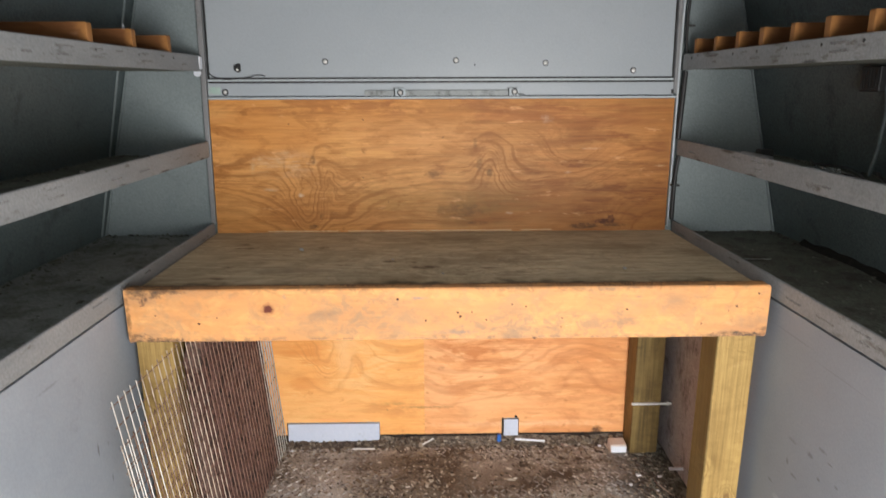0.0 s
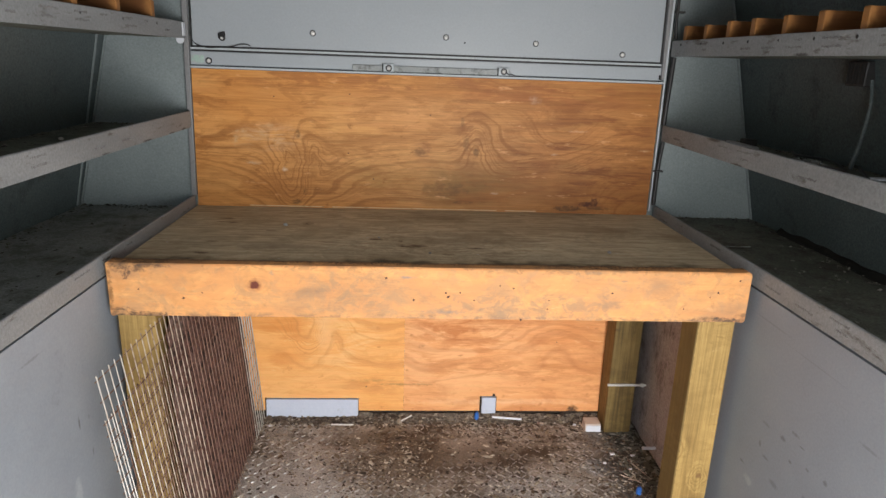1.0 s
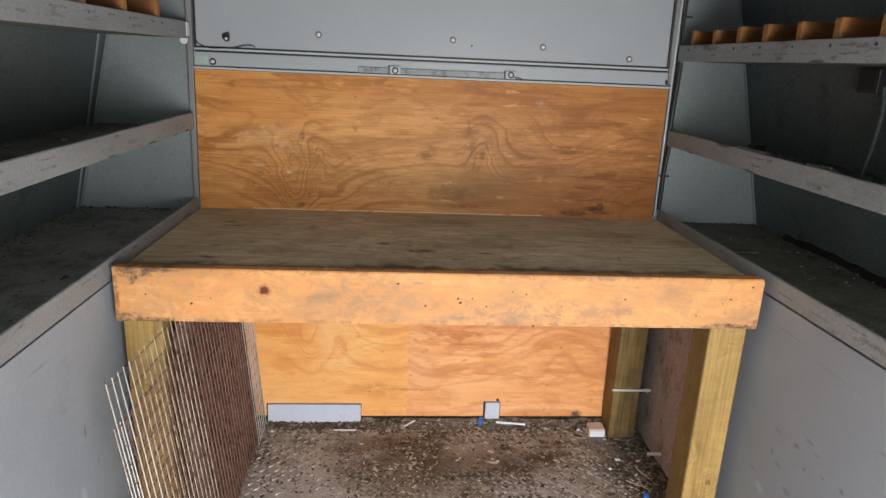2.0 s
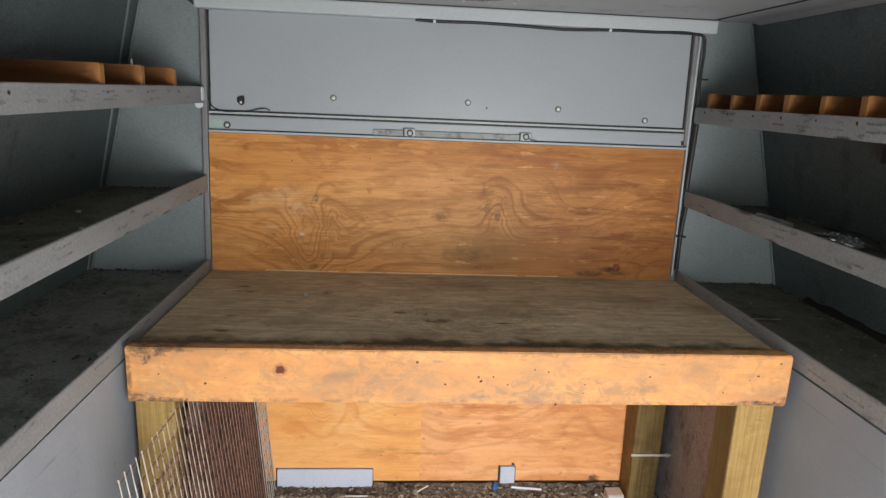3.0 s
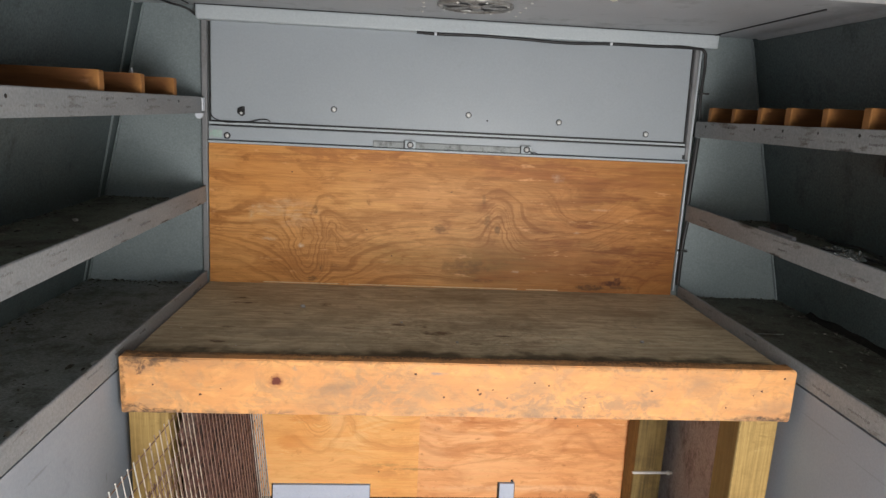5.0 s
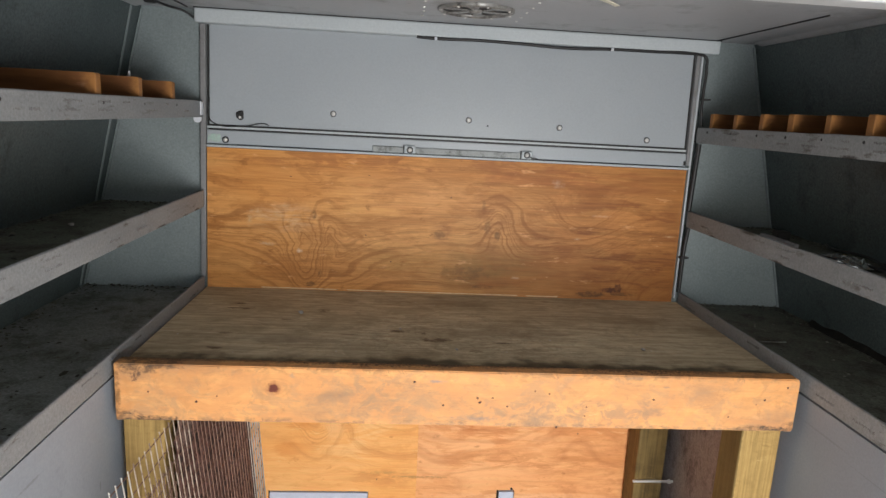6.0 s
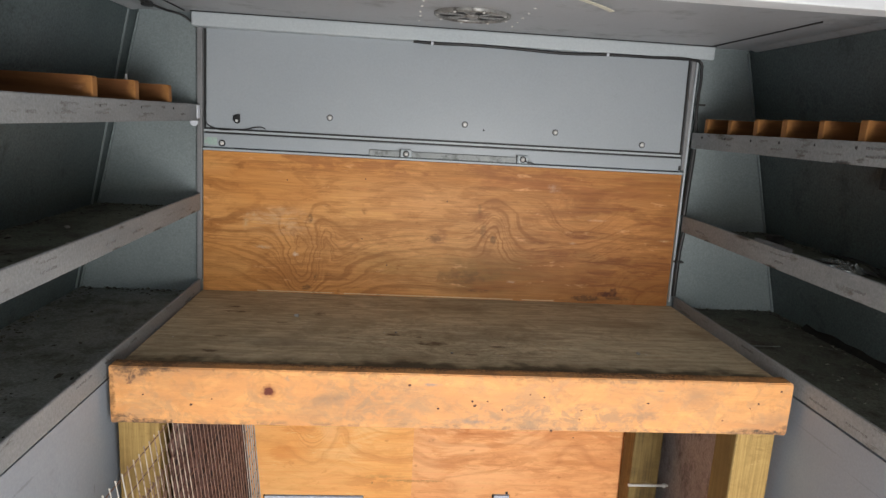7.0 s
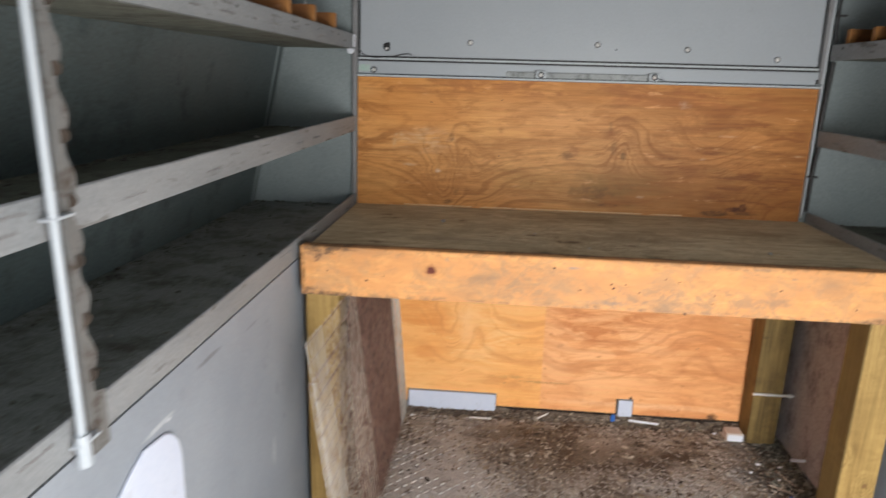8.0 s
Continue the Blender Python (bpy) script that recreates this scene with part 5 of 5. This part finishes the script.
for z, xx, yy in ((1.478, 0.900, 0.747), (0.955, 0.886, 0.725)):
    part("cable_tie", a_box(xx - 0.012, xx + 0.016, yy - 0.012, yy + 0.006, z - 0.003, z + 0.003), M_BLACK, c2)
c3 = thing("black_cable", "thin black wire curling beside a bolt", "wire", (-0.6, 0.77, 1.318))
tube("cable", [(-0.687, 0.77, 1.40), (-0.688, 0.769, 1.335), (-0.66, 0.766, 1.3165), (-0.60, 0.765, 1.314), (-0.565, 0.766, 1.318), (-0.53, 0.765, 1.326), (-0.512, 0.766, 1.326), (-0.502, 0.767, 1.321)], 0.0016, M_BLACK, c3)
c4 = thing("black_cable", "black cable tucked between ceiling and side wall", "cable", (-0.78, 0.7, 1.65))
tube("cable", [(-0.722, 0.757, 1.632), (-0.745, 0.748, 1.648), (-0.785, 0.715, 1.657), (-0.80, 0.62, 1.660), (-0.82, 0.40, 1.661), (-0.83, 0.0, 1.661)], 0.0035, M_BLACK, c4)
part("clip", a_box(-0.815, -0.79, 0.60, 0.63, 1.650, 1.6645, 0.002, 1), M_BLACK, c4)
# sooty rubber stub at the first bolt
bm = bmesh.new()
bmesh.ops.create_icosphere(bm, subdivisions=2, radius=0.0135)
for v in bm.verts:
    v.co *= 1 + 0.5 * noise.noise(v.co * 120)
    v.co.y *= 0.35
    v.co += Vector((-0.592, WALL - 0.007 + LEANING * 1.35, 1.350))
tagged(part("rubber_stub", bm, M_BLACK), "torn black rubber stub round a wall bolt", "rubber stub")

# ---------------------------------------------------------------- clutter on the shelves
jb = thing("junction_box", "black ribbed junction box on the side wall", "junction box", (1.16, 0.14, 1.27))
bm = a_box(1.125, 1.162, 0.105, 0.178, 1.273, 1.334, 0.003, 2)
body = part("body", bm, M_BLACK, jb)
for k in range(6):
    part("rib", a_box(1.1225, 1.1255, 0.112 + 0.011 * k, 0.116 + 0.011 * k, 1.28, 1.328), M_BLACK, body)
tube("conduit", [(1.146, 0.108, 1.29), (1.15, 0.10, 1.24), (1.146, 0.098, 1.17), (1.14, 0.10, 1.11), (1.125, 0.09, 1.072)], 0.0055, M_SIDE_SHADED, jb, "grey conduit")
for pts, r in (([(1.10, 0.06, 1.068), (1.14, 0.15, 1.07), (1.17, 0.26, 1.072), (1.15, 0.36, 1.07), (1.19, 0.45, 1.068)], 0.004), ([(1.05, -0.1, 1.068), (1.1, 0.02, 1.085), (1.16, 0.10, 1.075), (1.2, 0.2, 1.068)], 0.0035), ([(1.0, 0.3, 1.068), (1.06, 0.22, 1.072), (1.1, 0.1, 1.069), (1.05, -0.05, 1.068)], 0.003)):
    tagged(tube("loose_cable", pts, r, M_BLACK), "black cable lying loose on a dusty shelf", "cable", "loose cables on the shelf")
bm = a_box(1.02, 1.06, 0.42, 0.455, 1.064, 1.105, 0.004, 2)
box(bm, 1.03, 1.05, 0.40, 0.42, 1.064, 1.082, 0.003, 1)
tagged(part("black_bracket", bm, M_BLACK), "small black plastic bracket on a steel shelf", "bracket")
tagged(part("flat_bar", box(bmesh.new(), 0.93, 0.943, 0.20, 0.36, 1.063, 1.108, 0.001, 1), M_POSTMETAL), "grey flat metal bar lying behind a shelf lip", "metal bar")
bm = bmesh.new()
bmesh.ops.create_grid(bm, x_segments=26, y_segments=14, size=0.5)
for v in bm.verts:
    u, w = v.co.x + 0.5, v.co.y + 0.5
    e = min(u, 1 - u, w, 1 - w) * 4
    v.co = Vector((1.06 + 0.07 * w + 0.02 * noise.noise((u * 3, w * 3, 8)), 0.12 + 0.18 * u, 1.066 + min(1, e) * 0.012 * (0.6 + abs(noise.noise((u * 5, w * 5, 3)) + 0.5 * noise.noise((u * 13, w * 11, 1))))))
bmesh.ops.solidify(bm, geom=bm.faces[:], thickness=0.0006)
M_FILM = bpy.data.materials.new("clear_film")
M_FILM.use_nodes = True
fb = M_FILM.node_tree.nodes["Principled BSDF"]
fb.inputs["Base Color"].default_value, fb.inputs["Roughness"].default_value, fb.inputs["Transmission Weight"].default_value = (0.8, 0.82, 0.82, 1), 0.12, 0.85
tagged(part("plastic_film", bm, M_FILM), "crumpled clear plastic film lying on a shelf", "plastic film")
tagged(part("paper_scrap", a_box(1.10, 1.15, -0.03, -0.005, 1.064, 1.069, 0.001, 1), M_WHITE), "white paper scrap lying on a dusty shelf", "paper scrap")

# ---------------------------------------------------------------- small things on the floor
bx = thing("small_carton", "small pale cardboard carton with a clear wrapped front", "carton", (0.715, 0.63, 0))
bm = a_box(0.690, 0.748, 0.600, 0.648, 0.0, 0.031, 0.003, 2)
for v in bm.verts:
    v.co += 0.004 * noise.noise_vector(v.co * 40) * (1 if v.co.z > 0.01 else 0)
part("body", bm, M_CARD, bx)
bm = a_box(0.692, 0.746, 0.5955, 0.5995, 0.002, 0.026, 0.001, 2)
for v in bm.verts:
    v.co.y += 0.002 * noise.noise(v.co * 90)
part("wrap", bm, M_WHITE, bx, "shiny white wrapped edge")
tagged(part("stick", rod(bmesh.new(), (0.352, 0.668, 0.020), (0.462, 0.662, 0.014), 0.0042, 8), M_WHITE), "short white plastic stick on the floor", "stick")
tagged(part("stick", rod(bmesh.new(), (-0.245, 0.640, 0.004), (-0.165, 0.640, 0.004), 0.003, 8), M_SPECK), "thin pale wood stick on the dirty floor", "stick")
tagged(part("stick", rod(bmesh.new(), (0.01, 0.655, 0.010), (0.05, 0.675, 0.022), 0.003, 6), M_SPECK), "short pale wood splinter on the dirty floor", "stick")
for x, y, z in ((0.293, 0.670, 0.012), (0.766, 0.241, 0.0)):
    bm = rod(bmesh.new(), (x, y, z), (x, y, z + 0.022), 0.0085, 14)
    rod(bm, (x, y, z + 0.022), (x, y, z + 0.027), 0.0055, 12)
    tagged(part("bottle_cap", bm, M_BLUE), "small blue plastic cap on the dirty floor", "cap")
for x, y, w in ((-0.20, 0.658, 0.012), (-0.47, 0.63, 0.01), (0.655, 0.64, 0.012), (0.78, 0.365, 0.009), (0.81, 0.44, 0.014), (0.70, 0.40, 0.010), (0.74, 0.45, 0.016)):
    bm = a_box(x, x + w, y, y + w * 0.7, 0.0005, 0.005, 0.001, 1)
    tagged(part("paint_chip", bm, M_WHITE), "small white paint chip on the dirty floor", "paint chip")
for a, c, r in (((0.737, 0.337), (0.797, 0.292), 0.0018), ((0.755, 0.31), (0.80, 0.305), 0.0014), ((0.79, 0.42), (0.825, 0.33), 0.002), ((0.684, 0.655), (0.692, 0.60), 0.0035), ((0.52, 0.655), (0.545, 0.65), 0.0045)):
    tagged(part("twig", rod(bmesh.new(), (*a, 0.004), (*c, 0.003), r, 6), M_TANWIRE), "thin brown twig lying on the dirty floor", "twig")
pin = thing("steel_pin", "pale steel pin sticking out across a bench post", "pin", (0.82, 0.588, 0.19))
part("shaft", rod(bmesh.new(), (0.75, 0.587, 0.199), (0.892, 0.587, 0.199), 0.0045, 10), M_STEEL, pin)
part("head", rod(bmesh.new(), (0.872, 0.587, 0.199), (0.88, 0.587, 0.199), 0.008, 10), M_STEEL, pin)
tagged(part("plastic_peg", rod(bmesh.new(), (0.892, 0.43, 0.042), (0.84, 0.43, 0.042), 0.0055, 10), M_WHITE), "white plastic peg fixed to the side panel", "peg")

# ---------------------------------------------------------------- upright, pipe and board by the doors
up = thing("shelf_upright", "grey slotted steel upright bolted to the shelf lips", "upright", (-0.69, -0.86, 0.77))
out = [(-0.881, 0.768), (-0.845, 0.768), (-0.845, 0.845)]
for k in range(100):
    z = 0.85 + (CEIL - 0.851) * k / 99
    out.append((-0.859 + 0.007 * math.cos(z * 84), z))
out += [(-0.881, CEIL)]
bm = prism(bmesh.new(), out, -0.696, -0.690)
for v in bm.verts:
    v.co = Vector((v.co.y, v.co.x, v.co.z))
bmesh.ops.recalc_face_normals(bm, faces=bm.faces)
part("plate", bm, M_UPRIGHT, up, "grey plate with a wavy edge")
for k in range(11):
    z = 0.875 + 0.0748 * k
    part("slot", rod(bmesh.new(), (-0.6905, -0.868, z), (-0.6888, -0.869, z), 0.0085, 12), M_GAP_SHADE, up, "dark keyhole slot")
pipe = thing("white_pipe", "thin white plastic pipe clipped to a shelf upright", "pipe", (-0.684, -0.91, 0.775))
part("tube", rod(bmesh.new(), (-0.684, -0.908, 0.775), (-0.684, -0.912, CEIL), 0.0054, 16), M_GREY, pipe)
part("sleeve", rod(bmesh.new(), (-0.684, -0.908, 0.772), (-0.684, -0.908, 0.815), 0.0088, 16), M_GREY, pipe)
for z in (0.80, 1.085, 1.36):
    part("clip", a_box(-0.695, -0.680, -0.918, -0.876, z - 0.002, z + 0.002, 0.001, 1), M_GREY, pipe)
bm = bmesh.new()
out = [(-1.05, 0.0), (-0.648, 0.0)]
for q in range(9):
    a = radians(8.75 * q)
    out.append((-0.718 + 0.07 * math.cos(a), 0.622 + 0.07 * math.sin(a)))
out += [(-0.755, 0.696), (-0.785, 0.685), (-0.83, 0.662), (-1.05, 0.52)]
prism(bm, out, -0.7037, -0.698)
bmesh.ops.bevel(bm, geom=[e for e in bm.edges if abs(e.verts[0].co.y - e.verts[1].co.y) < 1e-6], offset=0.002, segments=1, affect="EDGES")
for v in bm.verts:
    v.co = Vector((v.co.y, v.co.x, v.co.z))
bmesh.ops.recalc_face_normals(bm, faces=bm.faces)
tagged(part("white_board", bm, M_PLATE), "white plastic board with a rounded corner leaning on the panel", "board")

bm = bmesh.new()
bmesh.ops.create_cone(bm, cap_ends=True, segments=10, radius1=0.011, radius2=0.002, depth=0.104, matrix=Matrix.Translation((-0.745, 0.305, 1.396)))
tagged(part("nozzle", bm, M_WHITE), "small white plastic nozzle standing between shelf dividers", "nozzle")
